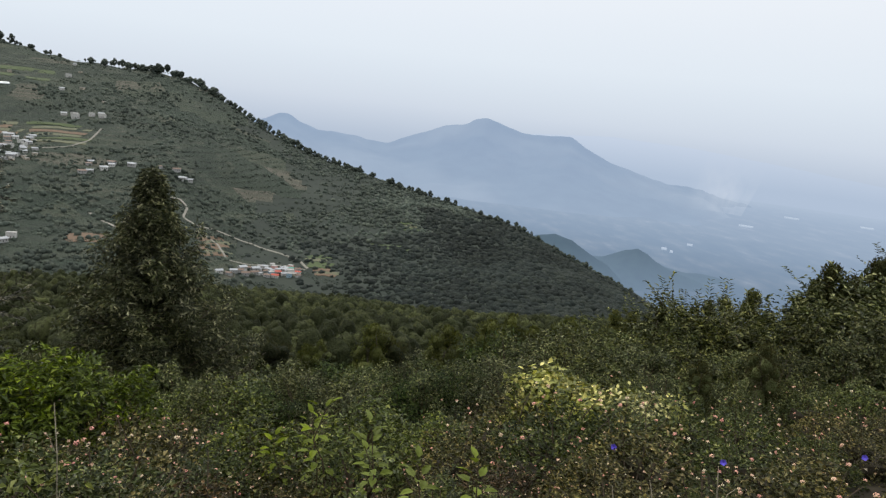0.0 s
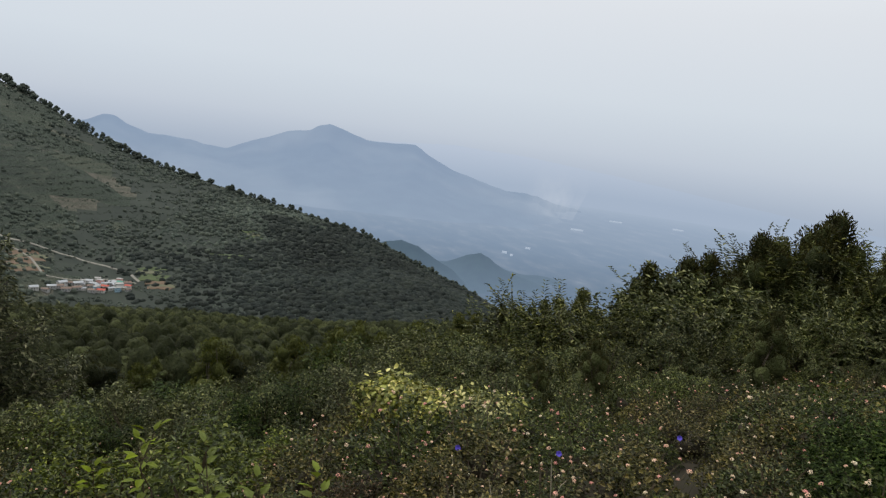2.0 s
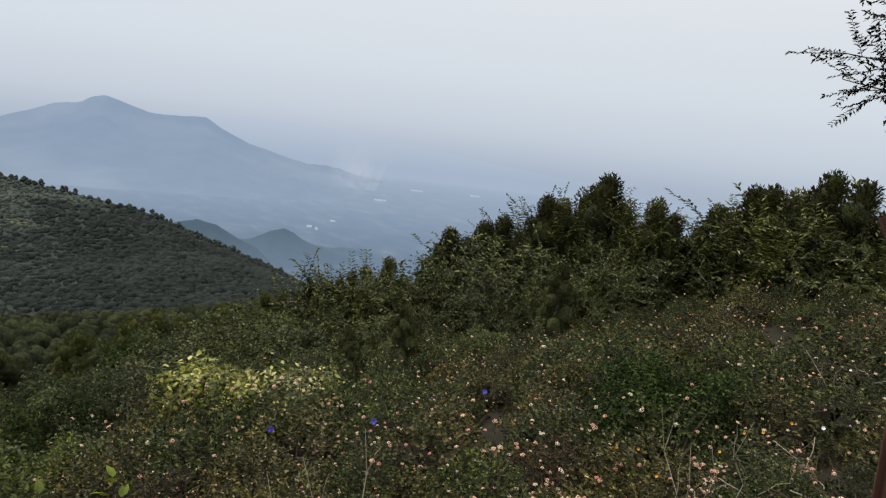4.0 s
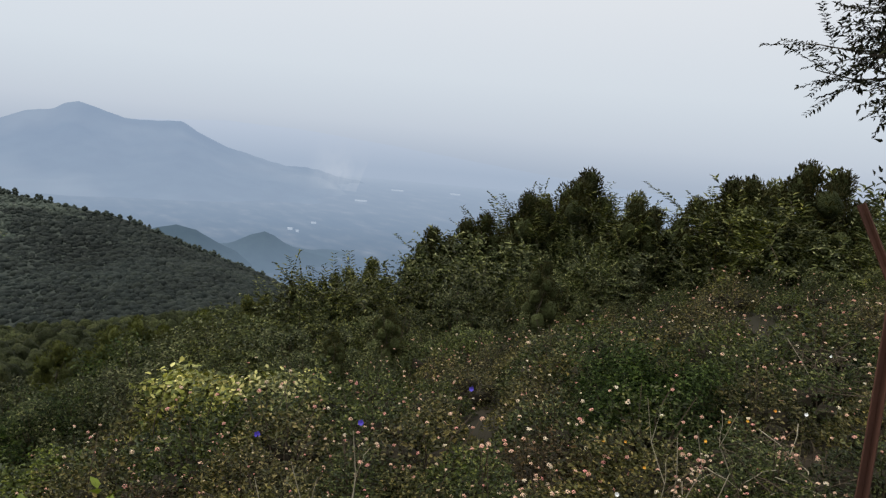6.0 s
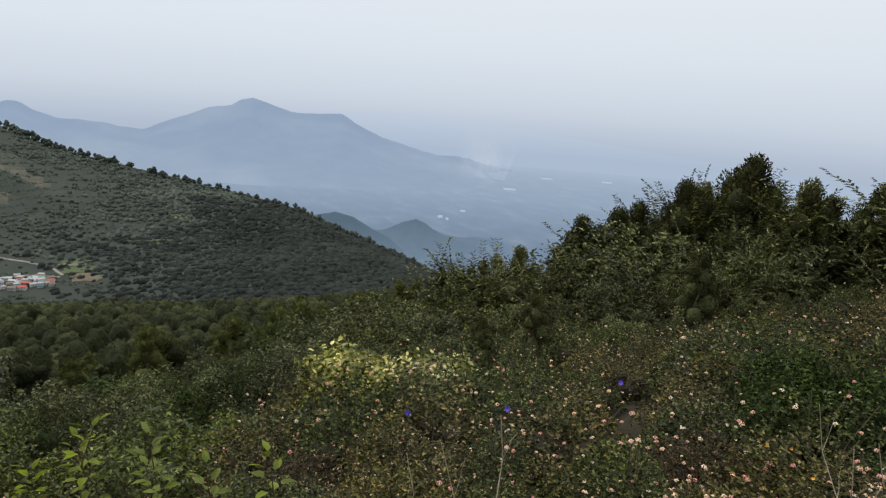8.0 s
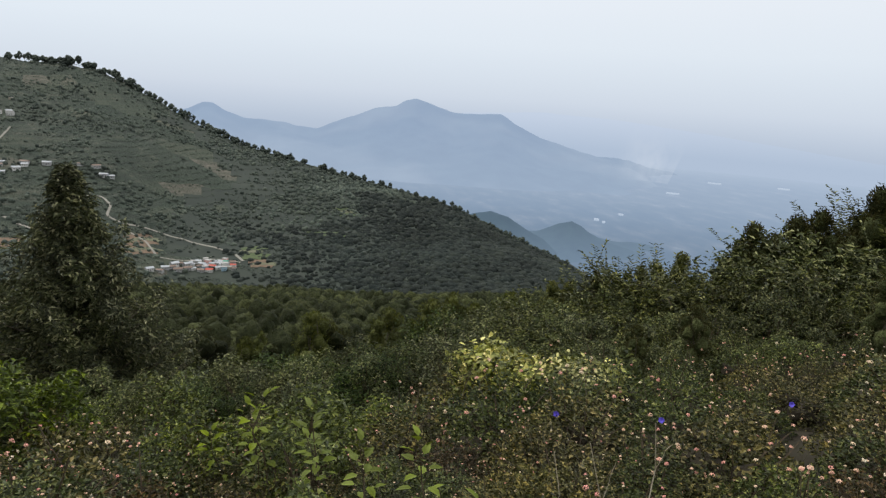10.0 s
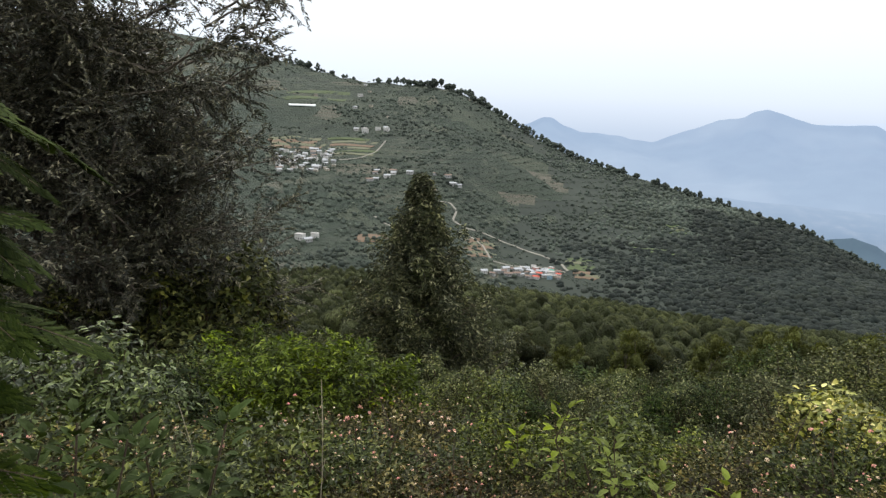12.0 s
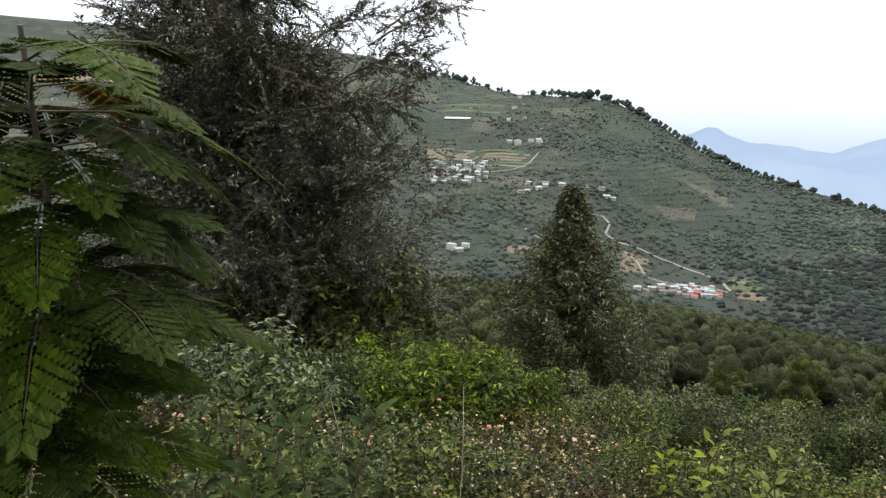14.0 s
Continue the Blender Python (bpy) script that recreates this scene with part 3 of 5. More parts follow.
FEATHER = leaf_material("feathery_leaf", (0.03, 0.034, 0.012), (0.05, 0.056, 0.02), (0.09, 0.096, 0.036), 0.75, 0.15, 0.1, True)
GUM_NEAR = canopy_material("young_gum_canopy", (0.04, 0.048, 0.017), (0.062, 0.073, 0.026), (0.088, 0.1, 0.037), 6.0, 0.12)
OLIVE_FEATHER = leaf_material("olive_feathery_leaf", (0.05, 0.063, 0.02), (0.095, 0.115, 0.037), (0.17, 0.19, 0.07), 0.7, 0.15, 0.15, True)
GRASS = leaf_material("grass_blade", (0.04, 0.065, 0.015), (0.08, 0.105, 0.028), (0.19, 0.175, 0.075), 0.6, 0.3, 0.2)
STRAW = rough_material("dry_stalk", (0.32, 0.27, 0.19), (0.46, 0.41, 0.31), 20, 0.8, 0.3)
# near-black brown put in as the shade inside lantana bushes
BUSH_SHADE = rough_material("bush_shade", (0.026, 0.021, 0.013), (0.042, 0.034, 0.02), 14, 0.95, 0.8)
STEM = rough_material("woody_stem", (0.07, 0.05, 0.035), (0.13, 0.10, 0.06), 12, 0.85, 0.4)


def petal_material(name, stops, rough=0.6):
    m, n, l, out = material(name)
    info, geo = n.new("ShaderNodeObjectInfo"), n.new("ShaderNodeNewGeometry")
    mixv = n.new("ShaderNodeMath")
    mixv.operation, mixv.inputs[1].default_value = "MULTIPLY_ADD", 0.35
    l.new(geo.outputs["Random Per Island"], mixv.inputs[0])
    half = n.new("ShaderNodeMath")
    half.operation, half.inputs[1].default_value = "MULTIPLY", 0.65
    l.new(info.outputs["Random"], half.inputs[0])
    l.new(half.outputs[0], mixv.inputs[2])
    r = ramp_of(n, l, mixv.outputs[0], stops)
    s = shader(n, l, rough, 0.2)
    l.new(r.outputs["Color"], s.inputs["Base Color"])
    l.new(s.outputs[0], out.inputs["Surface"])
    return m


PETAL = petal_material("lantana_petal", [(0.0, (0.56, 0.15, 0.17)), (0.25, (0.68, 0.28, 0.24)), (0.55, (0.72, 0.43, 0.3)), (0.8, (0.73, 0.58, 0.4)), (1.0, (0.74, 0.68, 0.54))])
BLUE_PETAL = petal_material("morning_glory_petal", [(0.0, (0.07, 0.04, 0.36)), (1.0, (0.12, 0.09, 0.52))])
ORANGE_PETAL = petal_material("orange_petal", [(0.0, (0.65, 0.25, 0.03)), (1.0, (0.72, 0.40, 0.05))])


# ---- flowers ----
def flower_head(rng, r=0.013):
    """A domed head of many small florets."""
    b = Build()
    n = 9
    for k in range(n):
        th = math.acos(1 - 1.25 * (k + 0.5) / n)
        ph = k * 2.39996
        c = np.array([math.sin(th) * math.cos(ph), math.sin(th) * math.sin(ph), math.cos(th)])
        q = c * r * np.array([1, 1, 0.75])
        side = unit(np.cross(c, [0.3, 0.8, 0.2]))
        oth = np.cross(c, side)
        w = r * 0.5
        b.add(np.array([q + c * w * 0.5, q + side * w, q + oth * w, q - side * w, q - oth * w]), [[0, 1, 2], [0, 2, 3], [0, 3, 4], [0, 4, 1]])
    return b.mesh("flower_head", PETAL)


rng = np.random.default_rng(11)
HEADS = [flower_head(rng, 0.0085), flower_head(rng, 0.0105), flower_head(rng, 0.0065)]


def lantana(seed, leaves, length, heads, mat, wide=0.5, high=0.55, big_heads=1.0):
    """A sprawling lantana mound: woody stems, small rough leaves in pairs, domed flower heads on top."""
    rng = np.random.default_rng(seed)
    top = thing("lantana_bush", "sprawling lantana bush with small rough leaves and pink-orange flower heads", "shrub", "lantana thicket on the slope")
    stems, leaf = Build(), Build()
    tips = []
    for k in range(20):
        a, q = rng.uniform(0, 2 * np.pi), wide * rng.uniform(0.15, 1.0) ** 0.7
        z = high * (1 - 0.75 * (q / wide) ** 2) * rng.uniform(0.75, 1.15) + 0.06
        end = np.array([q * np.cos(a), q * np.sin(a), z])
        line = bent(end * np.array([0.15, 0.15, 0.02]), end, rng, 0.12)
        if k % 2:
            stems.tube(line[::2], np.linspace(0.007, 0.0025, 3), 3)
        tips.append(end)
    n = leaves
    a, q = rng.uniform(0, 2 * np.pi, n), wide * np.sqrt(rng.uniform(0, 1, n))
    lumps = 0.5 + 0.5 * np.sin(q / wide * 7 + rng.uniform(0, 6)) * np.cos(3 * a + rng.uniform(0, 6))
    z = high * (1 - 0.8 * (q / wide) ** 2) * (0.72 + 0.4 * lumps) * rng.uniform(0.0, 1, n) ** 0.38
    p = np.stack([q * np.cos(a), q * np.sin(a), z], 1)
    d = np.stack([np.cos(a), np.sin(a), 0.45 + 0 * a], 1) * 0.5 + rng.normal(size=(n, 3)) * 0.75
    d[:, 2] = np.abs(d[:, 2]) * 0.5 + 0.05
    size = rng.uniform(0.6, 1.3, n)
    face = unit(np.stack([np.cos(a) * q / wide, np.sin(a) * q / wide, 0.55 + 0 * a], 1) + rng.normal(size=(n, 3)) * 0.4)
    leaf.leaves(p, d, face, length * size, length * 0.58 * size, 0.3, 0.2)
    # dark solid lumps that stand for shade among the inner twigs
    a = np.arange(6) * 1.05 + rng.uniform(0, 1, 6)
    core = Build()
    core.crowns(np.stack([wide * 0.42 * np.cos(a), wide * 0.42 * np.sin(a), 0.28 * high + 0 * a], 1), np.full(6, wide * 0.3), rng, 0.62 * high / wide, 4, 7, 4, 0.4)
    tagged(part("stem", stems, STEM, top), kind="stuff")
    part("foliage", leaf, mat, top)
    tagged(part("twig_tangle", core, BUSH_SHADE, top, "dark brown lumps standing for shade among the inner twigs"), kind="stuff")
    for k in range(heads):
        t = tips[k % len(tips)] if k < len(tips) else tips[rng.integers(len(tips))] + rng.normal(size=3) * 0.06
        h = part("flower_head", HEADS[k % 3], PETAL, top)
        h.matrix_basis = Matrix.LocRotScale(Vector((t[0], t[1], t[2] + 0.035)), Euler((rng.uniform(-0.5, 0.5), rng.uniform(-0.5, 0.5), rng.uniform(0, 6))), Vector((1, 1, 1)) * float(rng.uniform(0.75, 1.3)) * big_heads)
    return top


def leafy_bush(name, label, seed, wide, high, clumps, per, length, width, mat, group="", blades=False, rise=0.35, droop=0.12, tuft=0.14):
    """A rounded broad-leaved bush: stems from the root and tufts of leaves over an uneven dome."""
    rng = np.random.default_rng(seed)
    top = thing(name, label, "shrub", group)
    stems, leaf = Build(), Build()
    # the crown is a heap of smaller rounded heads with gaps between them
    m = 11
    th = np.arccos(1 - (np.arange(m) + rng.uniform(0.1, 0.9, m)) / m)
    ph = np.arange(m) * 2.39996 + seed + rng.uniform(-0.4, 0.4, m)
    q = rng.uniform(0.55, 0.85, m)
    heads = np.stack([wide * q * np.sin(th) * np.cos(ph), wide * q * np.sin(th) * np.sin(ph), high * q * np.cos(th) + 0.1 * high], 1)
    k = np.arange(clumps) % m
    rs = wide * rng.uniform(0.3, 0.46, m)[k][:, None] * np.array([1, 1, min(1.4, max(0.8, high / wide))])
    c = heads[k] + unit(rng.normal(size=(clumps, 3)) + unit(heads[k]) * 0.8) * rs * rng.uniform(0.5, 1.05, (clumps, 1))
    c[:, 2] = np.maximum(c[:, 2], 0.03)
    for e in c[: min(clumps, 24)]:
        stems.tube(bent(e * np.array([0.12, 0.12, 0]), e, rng, 0.1, 4), np.linspace(0.012, 0.003, 4) * max(1, high), 3)
    tufts(leaf, rng, c, tuft * rng.uniform(0.7, 1.3, clumps), per, length, width, 0.7, rise, 0.6, np.repeat(heads[k], per, 0), blades, droop)
    tagged(part("stem", stems, STEM, top), kind="stuff")
    part("foliage", leaf, mat, top)
    return top


def spray_shrub(name, label, seed, high, wide, branches, mat, leaf=0.07, gap=0.05, group="", arch=0.35, up=0.55):
    """Arching branches that carry their leaves in two ranks, like the teeth of a comb."""
    rng = np.random.default_rng(seed)
    top = thing(name, label, "shrub", group)
    stems, blades = Build(), Build()
    for k in range(branches):
        a = rng.uniform(0, 2 * np.pi)
        reach, rise = wide * rng.uniform(0.15, 1.0), high * (0.15 + 0.65 * rng.uniform() ** 0.7)
        start = np.array([np.cos(a), np.sin(a), 0]) * 0.12 * wide + UP * high * rng.uniform(0, 0.35)
        end = np.array([reach * np.cos(a), reach * np.sin(a), rise])
        line = bent(start, end, rng, arch, 7)
        stems.tube(line, np.linspace(0.014, 0.003, 7) * max(1.0, high / 2), 3)
        size = np.linalg.norm(np.diff(line, axis=0), axis=1).sum()
        twigs = [line] + [np.stack([line[i], line[i] + unit(rng.normal(size=3) * 0.5 + (line[i] - line[i - 1]) / size * 6 + UP * 0.25) * size * rng.uniform(0.18, 0.4)]) for i in (1, 2, 3, 4, 5, 6)]
        for tw in twigs:
            seg = np.linalg.norm(tw[-1] - tw[0])
            n = max(4, int(seg / gap))
            u = np.linspace(0.2 if len(tw) > 2 else 0.05, 1, n) * (len(tw) - 1)
            i = np.minimum(u.astype(int), len(tw) - 2)
            p = tw[i] + (tw[i + 1] - tw[i]) * (u - i)[:, None]
            t = unit(tw[i + 1] - tw[i])
            s = unit(np.cross(t, UP))
            for sign in (1, -1):
                d = s * sign + t * 0.75 + rng.normal(size=p.shape) * 0.22
                z = rng.uniform(0.7, 1.2, n)
                blades.leaves(p, d, unit(UP + rng.normal(size=p.shape) * 0.25), leaf * z, leaf * 0.34 * z, 0.2, 0.15)
    tagged(part("stem", stems, STEM, top), kind="stuff")
    part("foliage", blades, mat, top)
    return top


def plume_tree(name, label, seed, high, wide, profile, lobes, per, length, width, mat, feather, trunk_r=0.1, base=0.12, group=""):
    """A soft feathery tree: rounded masses heaped to the given profile, with leaf plumes standing up out of them."""
    rng = np.random.default_rng(seed)
    top = thing(name, label, "tree", group)
    trunk, limbs, mass, plume = Build(), Build(), Build(), Build()
    axis = bent((0, 0, -0.3), (rng.uniform(-0.04, 0.04) * high, rng.uniform(-0.04, 0.04) * high, high * 0.9), rng, 0, 7)
    trunk.tube(axis, trunk_r * np.linspace(1.15, 0.1, 7), 7)
    u = (np.arange(lobes) + rng.uniform(0.2, 0.8, lobes)) / lobes
    prof = np.interp(u, np.linspace(0, 1, len(profile)), profile) * wide
    ph = np.arange(lobes) * 2.39996 + seed
    q = prof * rng.uniform(0.35, 0.68, lobes) * (u < 0.93)
    r = np.maximum(prof * rng.uniform(0.38, 0.55, lobes), 0.11 * wide)
    c = np.stack([q * np.cos(ph), q * np.sin(ph), high * (base + (1 - base) * u) - r * 0.9], 1)
    for e in c[::2]:
        a = np.array([np.interp(e[2] * 0.7, axis[:, 2], axis[:, 0]), np.interp(e[2] * 0.7, axis[:, 2], axis[:, 1]), e[2] * 0.7])
        limbs.tube(bent(a, e, rng, 0.06, 4), np.linspace(trunk_r * 0.3, trunk_r * 0.08, 4), 3)
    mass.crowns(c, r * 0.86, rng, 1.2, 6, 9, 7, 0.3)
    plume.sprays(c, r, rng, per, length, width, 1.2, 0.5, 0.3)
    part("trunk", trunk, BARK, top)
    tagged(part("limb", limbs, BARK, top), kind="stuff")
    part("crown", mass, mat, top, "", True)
    part("foliage", plume, feather, top)
    return top


def tiered_tree(name, label, seed, high, profile, boughs, per, length, width, mat, trunk_r=0.1):
    """A conical tree: boughs rise from a straight trunk, each hung with tufts of narrow leaves. profile: the reach in metres from foot to tip."""
    rng = np.random.default_rng(seed)
    top = thing(name, label, "tree")
    trunk, wood, leaf = Build(), Build(), Build()
    axis = bent((0, 0, -0.4), (0.05, 0.02, high * 0.98), rng, 0, 9)
    trunk.tube(axis, trunk_r * np.linspace(1.15, 0.08, 9), 8)
    centres, roots = [], []
    for k in range(boughs):
        u = ((k + rng.uniform()) / boughs) ** 1.05
        reach = float(np.interp(u, np.linspace(0, 1, len(profile)), profile)) * rng.uniform(0.5, 1.15)
        a = k * 2.39996 + rng.uniform(-0.3, 0.3)
        h = high * (0.02 + 0.96 * u)
        st, en = np.array([0, 0, max(0.1, h - 0.55 * reach)]), np.array([reach * np.cos(a), reach * np.sin(a), h])
        line = bent(st, en, rng, -0.06, 6)
        wood.tube(line, np.linspace(trunk_r * 0.28, trunk_r * 0.06, 6), 4)
        for w in np.linspace(0.3, 1.0, 3 + int(reach * 3.2)):
            i = min(4, int(w * 5))
            p = line[i] + (line[i + 1] - line[i]) * (w * 5 - i)
            centres.append(p + rng.normal(size=3) * 0.12 * reach * np.array([1, 1, 0.6]))
            roots.append(st * 0.6 + p * 0.4 - UP * 0.15)
    c = np.array(centres)
    tufts(leaf, rng, c, 0.13 + 0.07 * rng.uniform(0, 1, len(c)), per, length, width, 0.75, 0.1, 0.55, np.repeat(np.array(roots), per, 0), False, 0.3)
    part("trunk", trunk, BARK, top)
    tagged(part("bough", wood, BARK, top), kind="stuff")
    part("crown", leaf, mat, top)
    return top


def ranked(b, rng, a, e, gap, leaf, ratio, lift=0.0):
    """Leaves in two ranks along a twig from a to e."""
    n = max(4, int(np.linalg.norm(e - a) / gap))
    u = np.linspace(0.08, 1, n)[:, None]
    p = a + (e - a) * u
    t = unit(e - a)
    s = unit(np.cross(t, UP + rng.normal(size=3) * 0.3))
    for sign in (1, -1):
        d = s * sign + t * 0.8 + rng.normal(size=p.shape) * 0.3 + UP * lift
        z = rng.uniform(0.65, 1.2, n)
        b.leaves(p, d, unit(UP + rng.normal(size=p.shape) * 0.4), leaf * z, leaf * ratio * z, 0.2, 0.15)


def branching_tree(name, label, seed, high, wide, stems, subs, twigs, mat, leaf, ratio=0.36, gap=0.055, trunk_r=0.16, low=0.25, sag=-0.25, group=""):
    """A many-stemmed tree: stems fork from the base, side branches leave them all the way up, and twigs hang with ranked leaves."""
    rng = np.random.default_rng(seed)
    top = thing(name, label, "tree", group)
    limbs, blades = Build(), Build()
    for k in range(stems):
        a = 2 * np.pi * (k + rng.uniform(-0.3, 0.3)) / stems
        q = wide * (0.12 + 0.36 * rng.uniform()) if k else 0.05
        end = np.array([q * np.cos(a), q * np.sin(a), high * (rng.uniform(0.62, 0.95) if k else 1.0)])
        line = bent(np.array([0.1 * np.cos(a), 0.1 * np.sin(a), -0.3]), end, rng, 0.0, 9)
        line[:, :2] *= (np.linspace(0, 1, 9) ** 1.0)[:, None] * 0.5 + 0.5
        trunk = Build()
        trunk.tube(line, trunk_r * np.linspace(1.0, 0.1, 9) * (1 if k == 0 else 0.65), 6)
        part("stem", trunk, BARK, top)
        for j in range(subs):
            u = low + (1 - low) * ((j + rng.uniform(0, 1)) / subs) ** 0.85
            i = min(7, int(u * 8))
            st = line[i] + (line[i + 1] - line[i]) * (u * 8 - i)
            ang = rng.uniform(0, 2 * np.pi)
            size = wide * rng.uniform(0.28, 0.62) * (1.45 - 0.85 * u)
            en = st + np.array([np.cos(ang), np.sin(ang), rng.uniform(0.05, 0.6)]) * size
            sub = bent(st, en, rng, 0.05, 5)
            limbs.tube(sub, np.linspace(trunk_r * 0.2, trunk_r * 0.05, 5), 3)
            for w in range(twigs):
                v = rng.uniform(0.25, 1.0) * 4
                ii = min(3, int(v))
                p = sub[ii] + (sub[ii + 1] - sub[ii]) * (v - ii)
                d = unit(unit(en - st) * 0.7 + rng.normal(size=3) * 0.65 + UP * rng.uniform(sag - 0.3, sag + 0.5)) * rng.uniform(0.35, 0.8)
                limbs.tube(np.stack([p, p + d]), [0.004, 0.0015], 3)
                ranked(blades, rng, p, p + d, gap, leaf, ratio)
    # the shaded inner foliage
    n = 9000
    q = unit(rng.normal(size=(n, 3))) * rng.uniform(0.0, 1, (n, 1)) ** 0.4 * np.array([wide * 0.56, wide * 0.56, high * 0.4]) + UP * high * 0.5
    q[:, :2] *= (0.75 + 0.35 * np.sin(q[:, 2:3] * 2.1 + np.arctan2(q[:, 1:2], q[:, 0:1]) * 3))
    inner = Build()
    inner.leaves(q, rng.normal(size=(n, 3)) - UP * 0.4, unit(rng.normal(size=(n, 3)) + UP * 0.6), 0.1 * rng.uniform(0.7, 1.3, n), 0.04, 0.2, 0.2)
    tagged(part("limb", limbs, BARK, top), kind="stuff")
    part("crown", blades, mat, top)
    part("inner_crown", inner, mat, top, "crowded grey-green leaves deep in the crown")
    return top


# ---- the slope below the viewpoint ----
def top_of(ob):
    high = -1e9
    for o in ob.children:
        co = np.empty(len(o.data.vertices) * 3, dtype=np.float32)
        o.data.vertices.foreach_get("co", co)
        high = max(high, float(co[2::3].max()))
    return high


def stand(ob, x, y, turn, size, sink=0.05, tilt=(0, 0)):
    ob.matrix_basis = pose(x, y, float(land(x, y)) - sink, tilt[0], tilt[1], turn) @ Matrix.Scale(size, 4)
    return ob


def rising(ob_top, az, r, el):
    """The size at which a plant of height ob_top, at a bearing and distance, reaches up to the elevation el seen from the viewpoint."""
    x, y = polar(az, r)
    return max(0.15, (EYE + r * math.tan(radians(el)) - float(land(x, y)) + 0.05) / ob_top)


class Kind:
    """A kind of plant: the first is built where it stands, the later ones are copies."""

    def __init__(self, makers):
        self.first = [mk() for mk in makers]
        self.free = list(self.first)
        self.top = [top_of(o) for o in self.first]
        self.rng = np.random.default_rng(len(self.first) + 17)

    def put(self, az, r, size=None, el=None, which=None):
        k = int(self.rng.integers(len(self.first))) if which is None else which
        x, y = polar(az, r)
        s = rising(self.top[k], az, r, el) if size is None else size
        ob = self.first[k]
        if ob in self.free:
            self.free.remove(ob)
        else:
            ob = copy_thing(ob, Matrix())
        return stand(ob, x, y, float(self.rng.uniform(0, 360)), s, 0.05, (float(self.rng.uniform(-6, 6)), float(self.rng.uniform(-6, 6))))


rng = np.random.default_rng(5)
CARPET_AZ, CARPET_R = [-70, -45, -30, -10, 5, 12, 20, 34, 45, 52, 58, 70], [8.5, 8, 8, 7.5, 7.0, 6.2, 7.2, 9.4, 10.6, 12, 13, 13]
near_kind = Kind([lambda k=k: lantana(100 + k, 4200, 0.027, 26, (LANTANA_OLIVE, LANTANA, LANTANA_DRY, LANTANA)[k], 0.47, 0.58, 1.1) for k in range(4)])
sparse_kind = Kind([lambda k=k: lantana(110 + k, 4200, 0.027, 22, (LANTANA_OLIVE, LANTANA, LANTANA_OLIVE, LANTANA_DRY)[k], 0.47, 0.58, 0.55) for k in range(4)])
far_kind = Kind([lambda k=k: lantana(200 + k, 2400, 0.035, 15, (LANTANA_OLIVE, LANTANA, LANTANA_OLIVE, LANTANA)[k], 0.5, 0.64, 1.15) for k in range(4)])


def weed(seed):
    return leafy_bush("green_weed", "low weedy shrub of fresh green pointed leaves", seed, 0.42, 0.62, 80, 26, 0.038, 0.021, WEED, "weeds among the lantana", False, 0.2, 0.2, 0.085)


weed_kind = Kind([lambda k=k: weed(300 + k) for k in range(3)])
spots = []
for tries in range(14000):
    az, r = rng.uniform(-68, 70), math.sqrt(rng.uniform(1.25 ** 2, 13 ** 2))
    gap = 0.35 if r < 4.5 else 0.5 + 0.02 * r
    x, y = polar(az, r)
    if r > np.interp(az, CARPET_AZ, CARPET_R) or (az > 52 and r < 3.3) or (46 < az < 58 and 5.3 < r < 7.4):
        continue
    if all((x - a) ** 2 + (y - b) ** 2 > gap * gap for a, b, *_ in spots):
        spots.append((x, y, az, r))
for x, y, az, r in spots:
    weedy = 0.75 * math.exp(-((az + 8) / 14) ** 2 - ((r - 5.2) / 1.8) ** 2) + 0.2 * (az < -35) + 0.06
    rolling = float(vnoise(np.array(x), np.array(y), 1.7, 61, 2))
    if rolling < -0.68 and r > 2.2:
        continue
    size = float(rng.uniform(0.85, 1.15)) * (1 + 0.45 * rolling) * (0.8 if r < 1.8 else 1) * (1 + 0.2 * float(smooth(-12, -26, az)) * (r > 3.5))
    if rng.uniform() < weedy:
        weed_kind.put(az, r, size)
    elif r < 4.5:
        (near_kind if az > 24 else sparse_kind).put(az, r, size)
    else:
        far_kind.put(az, r, size)

# golden-leaved bush
golden = Kind([lambda k=k: leafy_bush("golden_bush", "bush with yellow-green variegated leaves among the lantana", 31 + k, 0.38, 0.85, 160, 15, 0.062, 0.034, GOLDEN, "golden bushes", True, 0.3, 0.2, 0.09) for k in range(2)])
for az, r, el in [(10.9, 6.9, -19.9), (12.4, 6.8, -20.3), (13.9, 6.6, -20.3), (15.4, 6.5, -20.7), (17.0, 6.5, -20.5), (18.6, 6.5, -20.1), (20.1, 6.5, -20.0), (21.2, 6.5, -20.6)]:
    golden.put(az, r, None, el)

# bright green bushes
bright = Kind([lambda k=k: leafy_bush("green_bush", "rounded bush of fresh bright green narrow leaves", 40 + k, 0.9, 1.5, 190, 20, 0.095, 0.036, FRESH, "bright green bushes", False, 0.3, 0.2, 0.12) for k in range(2)])
for az, r, el in [(-30, 8.0, -20.0), (-33.2, 8.2, -19.6), (-27.3, 7.8, -20.8), (-36, 8.4, -20.0), (-41.5, 9.6, -19.2), (-38.5, 9.8, -19.0)]:
    bright.put(az, r, None, el)

# the tall silver oak
oak = tiered_tree("silver_oak", "tall conical silver oak with drooping dull green foliage", 50, 5.5, [2.4, 2.5, 2.4, 2.1, 1.75, 1.4, 1.05, 0.68, 0.32, 0.03], 190, 62, 0.105, 0.034, CONE_LEAF, 0.09)
stand(oak, *polar(-22.9, 16), 0, rising(top_of(oak), -22.9, 16, -6.2))

